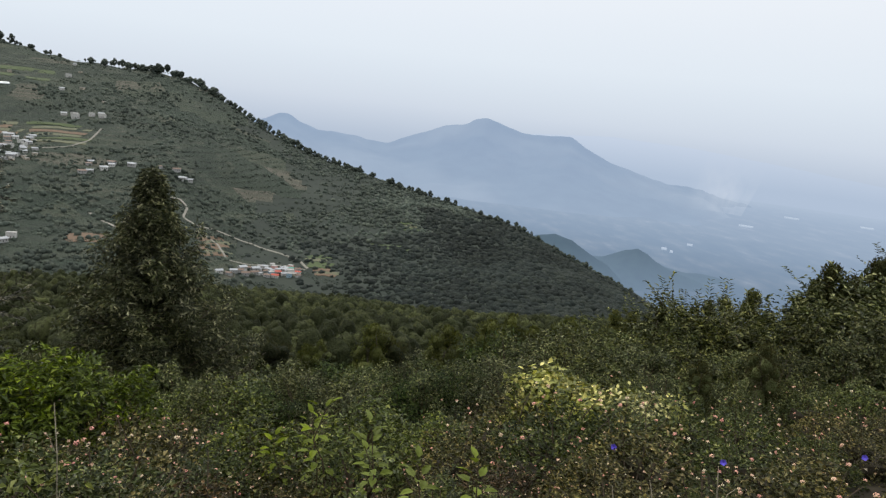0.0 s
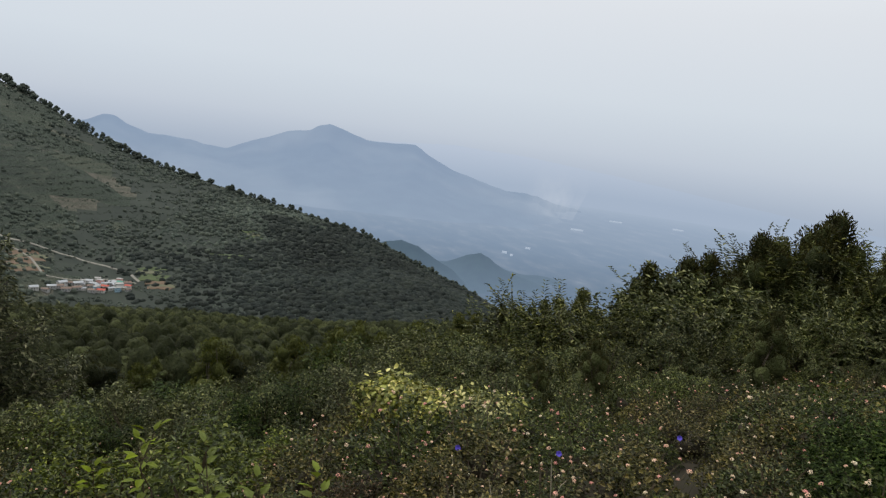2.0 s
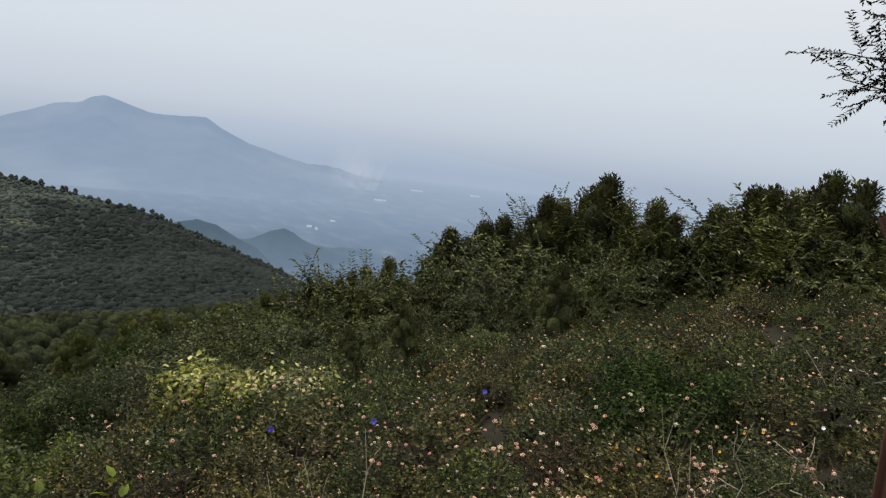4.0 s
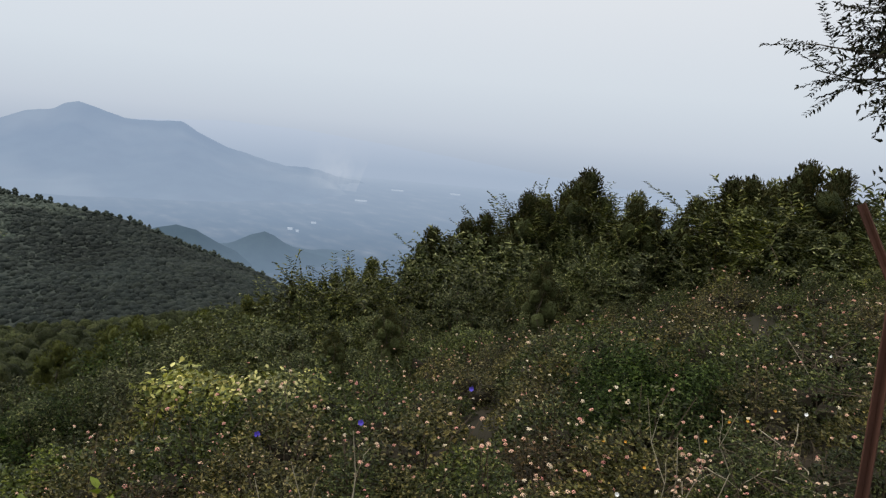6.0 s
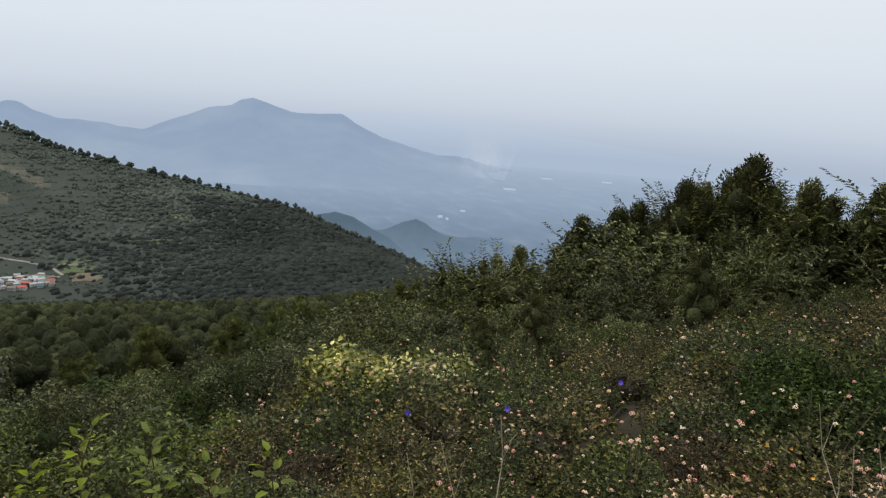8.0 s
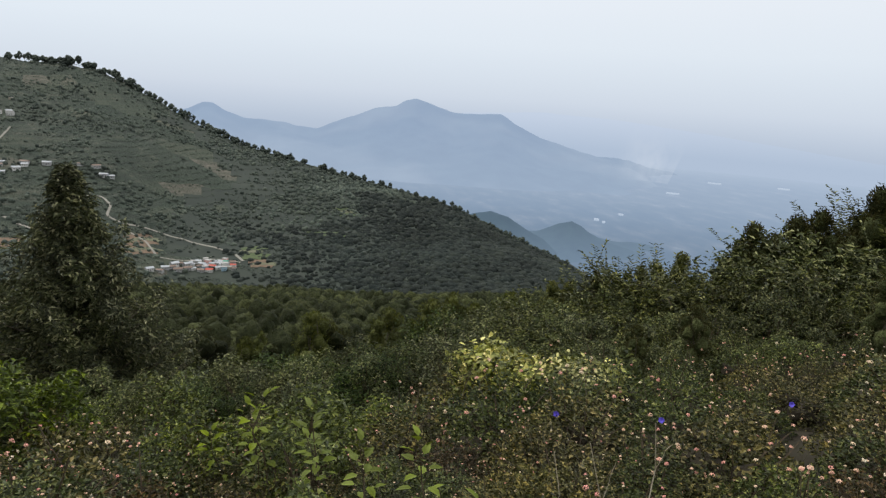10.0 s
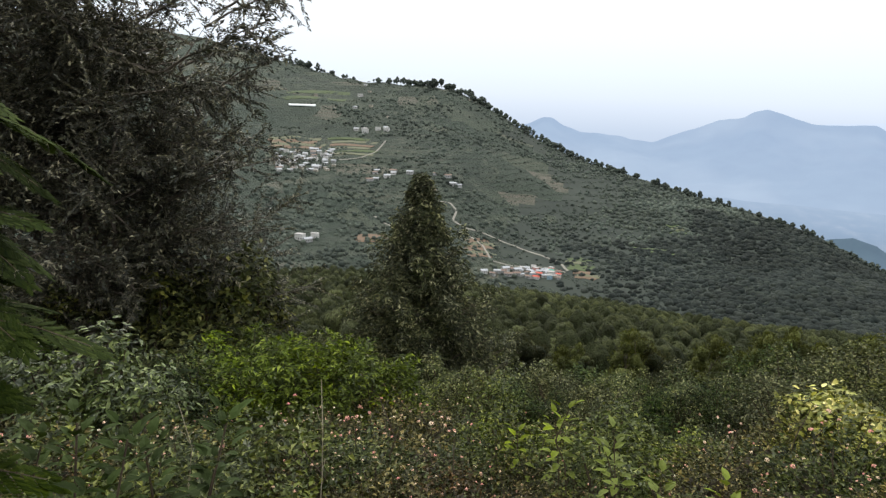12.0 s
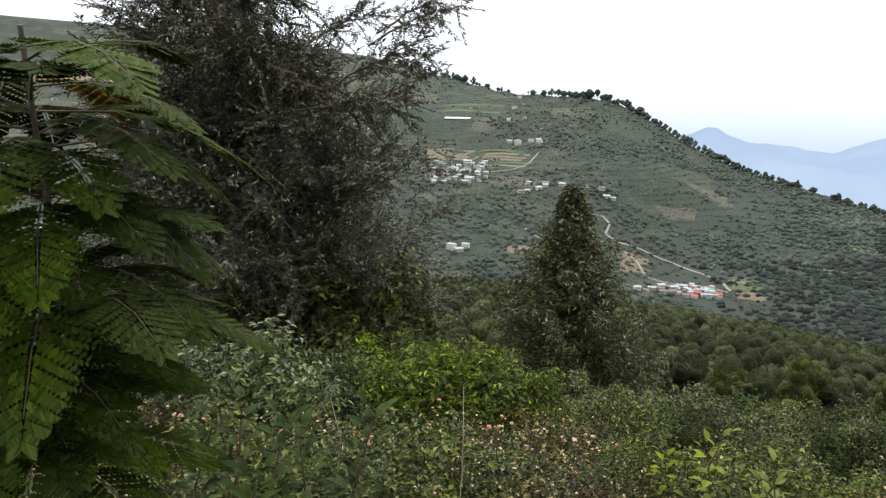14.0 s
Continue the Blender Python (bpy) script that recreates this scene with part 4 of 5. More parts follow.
# the large dark tree and the smaller one at its foot
big = branching_tree("spreading_tree", "large dark many-stemmed tree with drooping twigs and silvery leaves", 60, 9.9, 5.4, 13, 20, 33, SILVER_LEAF, 0.1, 0.36, 0.042, 0.15, 0.1, -0.2)
stand(big, *polar(-49.4, 13.0), 20, 0.94, 0.2)
ivy = Kind([lambda: leafy_bush("ivy_tree", "small rounded tree smothered in dull green creeper", 61, 1.15, 2.6, 260, 26, 0.11, 0.062, OLIVE_LEAF, "creeper-covered trees", False, 0.0, 0.2, 0.25)])
for az, r, el in [(-40.0, 12.0, -11.8), (-43.5, 12.4, -12.0), (-47.5, 12.2, -14.0), (-52, 12.2, -14.5), (-57, 12, -14), (-62, 12, -13)]:
    ivy.put(az, r, None, el)

# pale broad-leaved shrubs and their neighbours by the dark tree
MILKY = leaf_material("pale_glossy_leaf", (0.035, 0.07, 0.016), (0.09, 0.145, 0.04), (0.19, 0.26, 0.1), 0.5, 0.25, 0.25)
milky = Kind([lambda: leafy_bush("pale_leaf_bush", "bush with drooping pale glossy green leaves", 62, 0.62, 1.25, 150, 15, 0.062, 0.024, MILKY, "pale-leaved bushes", True, 0.1, 0.35, 0.12)])
for az, r, el in [(-50.5, 6.6, -17.4), (-53.6, 6.7, -17.2), (-48.0, 6.5, -18.8), (-46.5, 6.2, -21.5)]:
    milky.put(az, r, None, el)
dusky = Kind([lambda k=k: leafy_bush("blue_grey_bush", "bush of small dusty blue-grey leaves", 63 + k, 0.85, 1.6, 130, 20, 0.074, 0.034, (BLUE_LEAF, GREY_LEAF)[k], "dusty bushes", False, 0.15, 0.2, 0.12) for k in range(2)])
glossy = Kind([lambda: leafy_bush("glossy_bush", "bush with drooping glossy dark green leaves", 73, 0.8, 1.4, 170, 20, 0.055, 0.024, DEEP_LEAF, "dark bushes", True, 0.05, 0.35, 0.13)])
for az, r, el in [(0.5, 8.2, -20.8), (-1.6, 8.0, -21.8), (49.0, 6.2, -14.3), (51.0, 5.9, -14.4), (53.0, 5.9, -14.6), (47.0, 6.5, -15.0), (55, 6.0, -15.3), (57, 6.2, -15.6), (50, 5.6, -15.8), (53.8, 5.5, -16.2), (48, 5.8, -16.4), (-24, 9.5, -22.6), (-44.5, 6.6, -20.6), (6.2, 11.5, -17.6), (8.2, 12.0, -17.2)]:
    glossy.put(az, r, None, el)
# the thicket's lower edge, from the dark tree to the golden bush
EDGE_AZ, EDGE_EL = [-70, -55, -45, -38, -30, -24, -18, -12, -6, 0, 4, 8, 14], [-17, -18.5, -19.5, -20, -21, -22.5, -21.6, -21.3, -20.9, -20.4, -19.4, -17.8, -16.4]
rng = np.random.default_rng(23)
for az in np.arange(-68, 14, 2.9):
    e_, edge = float(np.interp(az, EDGE_AZ, EDGE_EL)), float(np.interp(az, CARPET_AZ, CARPET_R))
    kinds = (dusky, glossy, dusky, weed_kind) if az < -5 else (dusky, dusky, dusky, glossy)
    for row in range(3):
        kinds[int(rng.integers(4))].put(az + rng.uniform(-0.8, 0.8), edge + 0.8 + 1.6 * row + rng.uniform(0, 0.9), None, e_ - 1.4 + 0.6 * row + rng.uniform(-1.2, 0.9))

# ---- shrubs and young trees along the spur ----
TOP_AZ = [8, 12, 14.5, 18, 21, 25, 28.8, 31.7, 33.7, 36, 38, 39.6, 42, 44.4, 46.5, 47.9, 51.4, 53, 55.2, 57, 60.7, 64, 72]
TOP_EL = [-17.5, -16.6, -14.6, -12.9, -12.0, -10.8, -9.2, -7.8, -7.2, -6.6, -5.6, -4.2, -3.0, -2.0, -2.2, -4.0, -4.0, -2.4, -1.6, -1.2, 0.2, 0.4, 1.5]
LOW_EL = [-20, -20, -20, -19.8, -19.6, -19.2, -18.8, -18.4, -18, -17.4, -17, -16.6, -16, -15.2, -14.6, -14, -12.6, -12, -11, -10, -8.6, -8, -7]
SP = "shrubs and young trees along the spur"
thicket = Kind([lambda k=k: leafy_bush("thicket_bush", "dense rounded bush of small dull green leaves", 66 + k, 0.85, 1.5, 120, 20, 0.078, 0.036, (OLIVE_LEAF, GREY_LEAF)[k], SP, False, 0.1, 0.2, 0.12) for k in range(2)])
arching = Kind([lambda k=k: spray_shrub("arching_shrub", "shrub of arching branches with small grey-green leaves in ranks", 70 + k, 2.0, 1.4, 42, GREY_LEAF, 0.095, 0.042, SP, 0.25) for k in range(2)])
leafy = Kind([lambda k=k: spray_shrub("leafy_shrub", "shrub with crowded leafy shoots, dull green", 75 + k, 1.7, 1.1, 40, OLIVE_LEAF, 0.085, 0.042, SP, 0.2) for k in range(2)])
wattle = Kind([lambda k=k: plume_tree("young_wattle", "young wattle with soft feathery dull green foliage", 82 + k, 2.3, 0.72, [0.7, 1.0, 0.95, 0.8, 0.6, 0.4], 22, 260, 0.052, 0.02, GUM_NEAR, (OLIVE_FEATHER, FEATHER, OLIVE_FEATHER)[k], 0.04, 0.02, SP) for k in range(3)])
broad = Kind([lambda k=k: spray_shrub("leafy_tree", "spreading young tree with crowded dark leafy sprays", 78 + k, 3.4, 1.3, 46, OLIVE_LEAF, 0.1, 0.055, SP, 0.12) for k in range(2)])
rng = np.random.default_rng(12)
for az in np.arange(14, 72, 1.8):
    t_, l_ = np.interp(az, TOP_AZ, TOP_EL), np.interp(az, TOP_AZ, LOW_EL)
    edge = float(np.interp(az, CARPET_AZ, CARPET_R))
    a = az + rng.uniform(-0.7, 0.7)
    # back, middle and front rows
    (wattle if rng.uniform() < 0.7 else (arching if az > 36 else thicket)).put(a, edge + 5.0 + rng.uniform(0, 1.5), None, t_ - rng.uniform(0.1, 0.9))
    (arching if az > 36 else thicket).put(a + 0.7, edge + 3.4 + rng.uniform(0, 0.8), None, t_ + (l_ - t_) * rng.uniform(0.22, 0.38))
    (arching if az > 36 and rng.uniform() < 0.6 else thicket).put(a, edge + 2.0 + rng.uniform(0, 0.7), None, t_ + (l_ - t_) * rng.uniform(0.5, 0.68))
    thicket.put(a + 0.5, edge + 0.9, None, t_ + (l_ - t_) * rng.uniform(0.76, 0.9))
# the taller ones that break the line
for az, r, el in [(44.6, 16.0, -1.4), (43.2, 15.6, -2.3), (41.5, 15.5, -2.9), (39.8, 15.0, -3.7), (34.0, 15.0, -6.6), (36.0, 15.0, -6.0), (31.6, 14.5, -7.6), (60.6, 17.0, 0.8), (48.2, 15.0, -3.6), (54.4, 16.5, -1.6), (55.8, 16.5, -0.9), (57.3, 16.5, -0.7), (58.8, 16.8, -0.3), (62.5, 17, 0.4), (50, 15.5, -3.9), (52.4, 16, -2.8)]:
    wattle.put(az, r, None, el, 1)
for az, r, el in [(23.6, 8.4, -17.2), (28.3, 9.2, -14.6), (41, 11, -9.6)]:
    wattle.put(az, r, None, el, 1)
for az, r, el in [(24.6, 12.5, -10.2), (26.2, 12.5, -10.6), (21.5, 12.5, -11.6), (55.4, 15.5, -1.5), (57.4, 15.5, -1.3)]:
    leafy.put(az, r, None, el)

for az, r, el in [(39.2, 15.2, -4.0), (40.4, 15.4, -3.1), (41.6, 15.2, -2.6), (42.8, 15.4, -2.3), (44.0, 15.2, -2.1), (45.2, 15.6, -2.2)]:
    broad.put(az, r, None, el)

# ---- valley woods ----
valley = Kind([lambda k=k: plume_tree("valley_tree", "young gum tree with a rounded feathery crown", 90 + k, 6.5, 2.3, ([0.6, 0.95, 1.0, 0.95, 0.8, 0.45], [0.8, 1.0, 0.9, 0.7, 0.5, 0.25], [0.6, 0.9, 1.0, 1.0, 0.85, 0.5])[k], 24, 120, 0.15, 0.06, (GUM_FAR, WATTLE_MASS, GUM_FAR)[k], (FEATHER, WATTLE, FEATHER)[k], 0.12, 0.1, "woods in the valley") for k in range(3)])
# lighter young trees that stand before the woods
for az, r, el in [(-10, 21, -19.8), (-5, 24, -17.9), (1.3, 27, -17.3), (5.5, 30, -16.6), (7.4, 30, -17.0), (9.2, 32, -16.0), (10.6, 32, -16.4), (12.3, 30, -15.7), (-2.5, 26, -19.0), (3.2, 26, -18.2)]:
    valley.put(az, r, None, el, 1)
rng = np.random.default_rng(8)
grid, kept = {}, []
for tries in range(60000):
    az = rng.uniform(-70, 22)
    r = math.sqrt(rng.uniform(24 ** 2, 640 ** 2)) if tries % 2 else rng.uniform(24, 260)
    gap = 3.9 + 0.0078 * r
    if r > float(rises(np.array([az]), FOOT_R)[0]) - 5 or (r < 34 and -30 < az < -14) or (az > 14 and r < 26):
        continue
    x, y = polar(az, r)
    c = (int(x // 12), int(y // 12))
    near_by = [q for i in (-1, 0, 1) for j in (-1, 0, 1) for q in grid.get((c[0] + i, c[1] + j), ())]
    if all((x - q[0]) ** 2 + (y - q[1]) ** 2 > gap * gap for q in near_by):
        grid.setdefault(c, []).append((x, y))
        kept.append((r, az, x, y))
kept.sort()
woods = Build()
far_c, far_r = [], []
for n_, (r, az, x, y) in enumerate(kept):
    s = float(rng.uniform(0.75, 1.2))
    if n_ < 150:
        valley.put(az, r, s * (0.6 if r < 60 else 0.78), None, int(rng.choice([0, 1, 2], p=[0.42, 0.16, 0.42])))
        continue
    rr = (2.3 + 0.0042 * r) * s
    far_c.append((x, y, float(land(x, y)) + rr * 0.6 - 0.6 + rng.uniform(-1.0, 1.4)))
    far_r.append(rr)
far_c, far_r = np.array(far_c), np.array(far_r)
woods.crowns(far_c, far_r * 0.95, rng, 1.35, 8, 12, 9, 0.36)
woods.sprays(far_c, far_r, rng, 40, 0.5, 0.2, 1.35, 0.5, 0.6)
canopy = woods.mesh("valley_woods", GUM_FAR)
canopy.polygons.foreach_set("use_smooth", np.ones(len(canopy.polygons), dtype=bool))
tagged(new("valley_woods", canopy), "dense woods of rounded young gum crowns filling the valley", "woods", kind="stuff")

# ---- woods on the hill ----
rng = np.random.default_rng(9)
N = 34000
azv, vv_ = rng.uniform(-62, 21, N), rng.uniform(0, 1.0, N)
fv, cv = rises(azv, FOOT_R), rises(azv, CREST_R)
rv = fv + (cv - fv) * vv_
xv, yv = rv * np.sin(np.radians(azv)), rv * np.cos(np.radians(azv))
zv = land(xv, yv)
patch = vnoise(xv, yv, 190, 21) + 0.45 * vnoise(xv, yv, 48, 22)
dens = 0.03 + 0.6 * smooth(0.05, 0.3, patch) + smooth(-14, -2, azv + 6 * patch) * 0.85 + 0.6 * (vv_ > 0.96) + smooth(0.10, 0.0, vv_) * 0.5
dens *= 1 - 0.85 * np.exp(-((azv + 13) / 5.5) ** 2) * (vv_ < 0.22)
pick = np.nonzero((rng.uniform(0, 1, N) < dens) & (vv_ < 0.985))[0]
belt = (azv[pick] > -13 + 6 * vnoise(xv[pick], yv[pick], 60, 33)) & (vv_[pick] < 0.55 + 0.05 * (azv[pick] + 4) + 0.35 * vnoise(xv[pick], yv[pick], 90, 35))
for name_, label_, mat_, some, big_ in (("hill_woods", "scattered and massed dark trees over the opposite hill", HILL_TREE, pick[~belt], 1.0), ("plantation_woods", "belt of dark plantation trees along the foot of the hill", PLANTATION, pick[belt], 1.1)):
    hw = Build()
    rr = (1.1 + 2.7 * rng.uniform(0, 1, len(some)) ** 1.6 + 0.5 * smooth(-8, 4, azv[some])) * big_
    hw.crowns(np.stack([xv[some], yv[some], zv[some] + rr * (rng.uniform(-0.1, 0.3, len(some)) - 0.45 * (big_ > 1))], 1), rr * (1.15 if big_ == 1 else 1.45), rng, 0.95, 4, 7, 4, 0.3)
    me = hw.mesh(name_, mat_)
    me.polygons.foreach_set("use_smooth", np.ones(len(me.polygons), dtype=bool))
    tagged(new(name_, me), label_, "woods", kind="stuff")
small = Build()
az_, v_ = rng.uniform(-45, 6, 60000), rng.uniform(0, 1, 60000)
r_ = rises(az_, FOOT_R) * (1 - v_) + rises(az_, CREST_R) * v_
x_, y_ = r_ * np.sin(np.radians(az_)), r_ * np.cos(np.radians(az_))
z_ = land(x_, y_)
# tea and hedges follow the contours
row = np.abs((z_ + 3 * vnoise(x_, y_, 80, 51)) / 5.5 % 1 - 0.5)
pick = np.nonzero((row < 0.16) & (rng.uniform(0, 1, 60000) < 0.2 + 0.75 * smooth(-0.2, 0.2, vnoise(x_, y_, 130, 52))))[0]
rr = rng.uniform(0.8, 1.7, len(pick))
small.crowns(np.stack([x_[pick], y_[pick], z_[pick] + rr * 0.15], 1), rr, rng, 0.75, 3, 6, 3, 0.3)
tagged(new("hill_scrub", small.mesh("hill_scrub", HILL_TREE)), "low scrub and tea bushes in rows along the contours", "scrub", kind="stuff")


def crest_tree(seed, high, wide, heads, base):
    """A tall tree on the skyline: a bare trunk that forks into a few rounded heads of foliage."""
    rng = np.random.default_rng(seed)
    top = thing("skyline_tree", "tall dark tree with a bare trunk on the hill's skyline", "tree", "trees along the skyline")
    trunk, crown = Build(), Build()
    trunk.tube(bent((0, 0, -2), (rng.uniform(-0.5, 0.5), 0, high * 0.85), rng, 0, 5), np.linspace(0.35, 0.12, 5), 5)
    u = (np.arange(heads) + rng.uniform(0.2, 0.8, heads)) / heads
    a = np.arange(heads) * 2.39996 + seed
    q = wide * 0.55 * np.sin(np.pi * np.clip(u, 0.1, 0.95)) * rng.uniform(0.6, 1.2, heads)
    r = wide * rng.uniform(0.32, 0.5, heads)
    c = np.stack([q * np.cos(a), q * np.sin(a), high * (base + (1 - base) * u) - r * 0.6], 1)
    for e in c:
        trunk.tube(bent((0, 0, e[2] * 0.75), e, rng, 0.05, 3), [0.14, 0.1, 0.05], 3)
    crown.crowns(c, r, rng, 0.85, 5, 8, 5, 0.35)
    crown.sprays(c, r, rng, 24, 0.6, 0.35, 0.85, 0.2, 0.3)
    part("trunk", trunk, BARK, top)
    part("crown", crown, HILL_TREE, top)
    return top


skyline = Kind([lambda k=k: crest_tree(640 + k, (11, 9, 13, 8, 12)[k], (8.2, 7.4, 6.6, 8.4, 6.0)[k], (15, 12, 14, 12, 12)[k], (0.2, 0.28, 0.12, 0.1, 0.3)[k]) for k in range(5)])
rng = np.random.default_rng(19)
az = -38.0
while az < 17.5:
    dense = float(np.interp(az, [-38, -34, -31, -28, -26.5, -25, -22, -19, -12, -8, -4, -1, 4, 6, 9, 17], [0.5, 0.7, 0.9, 0.5, 0.35, 0.9, 1, 1, 1, 0.7, 0.85, 0.55, 0.6, 0.8, 1, 1]))
    if rng.uniform() < dense:
        cr_ = float(rises(np.array([az]), CREST_R)[0])
        far_ = -31.5 < az < -27
        skyline.put(az, cr_ - rng.uniform(0, 14), float(rng.uniform(0.55, 1.05)) * (0.55 if far_ else (1.15 if -25 < az < -19 else 0.95)) * cr_ / 1150)
    az += float(rng.uniform(0.1, 0.42)) / (0.6 + 0.4 * dense)


# ---- the villages on the opposite hill ----
def spot(az, el):
    """The place on the far hillside at a bearing and an elevation seen from the viewpoint."""
    rr = np.arange(420, 1750, 4.0)
    zz = land(rr * math.sin(radians(az)), rr * math.cos(radians(az)))
    hit = np.nonzero(np.degrees(np.arctan2(zz - EYE, rr)) >= el)[0]
    r = float(rr[hit[0]]) if len(hit) else 900.0
    x, y = polar(az, r)
    return x, y, float(land(x, y))


def box(b, x0, y0, z0, x1, y1, z1):
    b.add([(x0, y0, z0), (x1, y0, z0), (x1, y1, z0), (x0, y1, z0), (x0, y0, z1), (x1, y0, z1), (x1, y1, z1), (x0, y1, z1)], np.zeros((0, 4), int))
    n = b.n - 8
    b.f.extend([[n + k for k in f] for f in ([3, 2, 1, 0], [4, 5, 6, 7], [0, 1, 5, 4], [1, 2, 6, 5], [2, 3, 7, 6], [3, 0, 4, 7])])


PAINTS = [rough_material("paint_" + n, c, tuple(v * 0.82 for v in c), 0.4, 0.8, 0.1) for n, c in (("white", (0.6, 0.59, 0.56)), ("cream", (0.5, 0.45, 0.36)), ("pink", (0.62, 0.36, 0.32)), ("grey", (0.42, 0.42, 0.41)), ("blue", (0.32, 0.46, 0.55)))]
ROOFS = [rough_material("roof_" + n, c, tuple(v * 0.75 for v in c), 0.5, 0.7, 0.2) for n, c in (("tin", (0.42, 0.44, 0.46)), ("red", (0.45, 0.10, 0.07)), ("rust", (0.2, 0.145, 0.115)), ("concrete", (0.38, 0.37, 0.35)), ("green", (0.12, 0.30, 0.24)))]
DARK_OPENING = rough_material("dark_opening", (0.03, 0.03, 0.035), (0.05, 0.05, 0.05), 2, 0.4, 0.0)
WORDS_P, WORDS_R = ("white", "cream", "pink", "grey", "pale blue"), ("tin", "red", "rusty", "concrete", "green")


def house(p, r, w, d, h, flat, group):
    top = thing("house", f"small {WORDS_P[p]} hillside house with a {WORDS_R[r]} {'flat' if flat else 'pitched'} roof", "house", group)
    wall, roof = Build(), Build()
    box(wall, -w / 2, -d / 2, -3, w / 2, d / 2, h)
    part("wall", wall, PAINTS[p], top)
    if flat:
        box(roof, -w / 2 - 0.3, -d / 2 - 0.3, h + 0.01, w / 2 + 0.3, d / 2 + 0.3, h + 0.35)
    else:
        e, k = 0.5, d * 0.28
        roof.add([(-w / 2 - e, -d / 2 - e, h), (w / 2 + e, -d / 2 - e, h), (w / 2 + e, d / 2 + e, h), (-w / 2 - e, d / 2 + e, h), (-w / 2 - e, 0, h + k), (w / 2 + e, 0, h + k)], np.zeros((0, 3), int))
        n = roof.n - 6
        roof.f.extend([[n + i for i in f] for f in ([0, 1, 5, 4], [2, 3, 4, 5], [0, 4, 3], [1, 2, 5], [3, 2, 1, 0])])
    part("roof", roof, ROOFS[r], top)
    for s_ in (-1, 0, 1):
        win = Build()
        if s_ == 0:
            box(win, -0.5, -d / 2 - 0.05, 0, 0.5, -d / 2 + 0.05, 2.0)
        else:
            box(win, s_ * w * 0.3 - 0.6, -d / 2 - 0.05, 1.0, s_ * w * 0.3 + 0.6, -d / 2 + 0.05, 2.1)
        part("door" if s_ == 0 else "window", win, DARK_OPENING, top)
    return top


rng = np.random.default_rng(41)
house_kinds = [(p, r, w, d, h, f) for p, r, w, d, h, f in ((0, 3, 10, 7, 6, True), (0, 0, 9, 6, 3.2, False), (2, 3, 8, 7, 6, True), (3, 0, 11, 6, 3.4, False), (1, 3, 8, 7, 3.6, True), (0, 1, 12, 8, 3.6, False), (4, 3, 8, 6, 5.5, True), (3, 2, 10, 6, 3, False), (0, 4, 9, 7, 5, False))]


def hamlet(group, az0, az1, el0, el1, count, picks, size=1.0):
    made = {}
    taken = []
    for k in range(count * 6):
        if len(taken) >= count:
            break
        az, el = rng.uniform(az0, az1), rng.uniform(el0, el1)
        x, y, z = spot(az, el)
        if any((x - a) ** 2 + (y - b) ** 2 < (8.5 * size) ** 2 for a, b in taken):
            continue
        taken.append((x, y))
        i = picks[int(rng.integers(len(picks)))]
        m = pose(x, y, z + 0.3, 0, 0, -az + rng.uniform(-35, 35)) @ Matrix.Scale(size * float(rng.uniform(0.8, 1.15)), 4)
        if i in made:
            copy_thing(made[i], Matrix()).matrix_basis = m
        else:
            made[i] = house(*house_kinds[i], group)
            made[i].matrix_basis = m


hamlet("village in the valley", -14.3, -10.9, -14.85, -14.05, 40, (0, 1, 2, 1, 3, 6, 4, 0, 5, 7, 0, 1, 3, 8), 0.6)
hamlet("village in the valley", -17.8, -14.4, -14.8, -14.3, 9, (3, 7, 1), 0.75)
hamlet("hamlet on the hill", -35.2, -30.4, -6.6, -4.7, 60, (0, 1, 3, 4, 1, 7), 0.72)
hamlet("hamlet on the hill", -28.8, -25.6, -3.3, -2.8, 6, (0, 1, 4), 0.95)
hamlet("houses along the road", -27.6, -23.6, -7.3, -6.2, 8, (1, 3, 7), 0.85)
hamlet("houses along the road", -22.3, -19.8, -8.0, -5.9, 5, (1, 3, 7), 0.8)
hamlet("houses along the road", -33.4, -32.0, -12.4, -12.0, 3, (1, 3, 0), 0.8)
hamlet("houses on the ridge", -36, -24, -2.0, 0.6, 7, (0, 1, 4), 0.8)
# long white polytunnel
tunnel = thing("polytunnel", "long low polytunnel with white plastic sheeting", "greenhouse")
b = Build()
arc = [(math.cos(a) * 4, math.sin(a) * 3.2) for a in np.linspace(0, math.pi, 9)]
b.add([(x_, y_, z_) for x_ in (-24, 24) for y_, z_ in arc], np.zeros((0, 3), int))
b.f.extend([[k, k + 1, 10 + k, 9 + k] for k in range(8)] + [list(range(9)), list(range(17, 8, -1))])
part("cover", b, rough_material("white_plastic", (0.75, 0.8, 0.78), (0.85, 0.87, 0.86), 0.3, 0.4, 0.05), tunnel)
tx, ty, tz = spot(-33.0, -1.3)
tunnel.matrix_basis = pose(tx, ty, tz + 0.2, 0, 0, 28)

EARTH = rough_material("ploughed_earth", (0.13, 0.09, 0.062), (0.18, 0.13, 0.09), 0.15, 0.95, 0.3)
CROP = rough_material("green_crop", (0.06, 0.082, 0.036), (0.085, 0.108, 0.048), 0.15, 0.95, 0.3)
STUBBLE = rough_material("pale_stubble", (0.11, 0.118, 0.072), (0.15, 0.15, 0.1), 0.15, 0.95, 0.3)
TRACK = rough_material("dusty_track", (0.2, 0.19, 0.165), (0.28, 0.265, 0.225), 0.3, 0.95, 0.2)


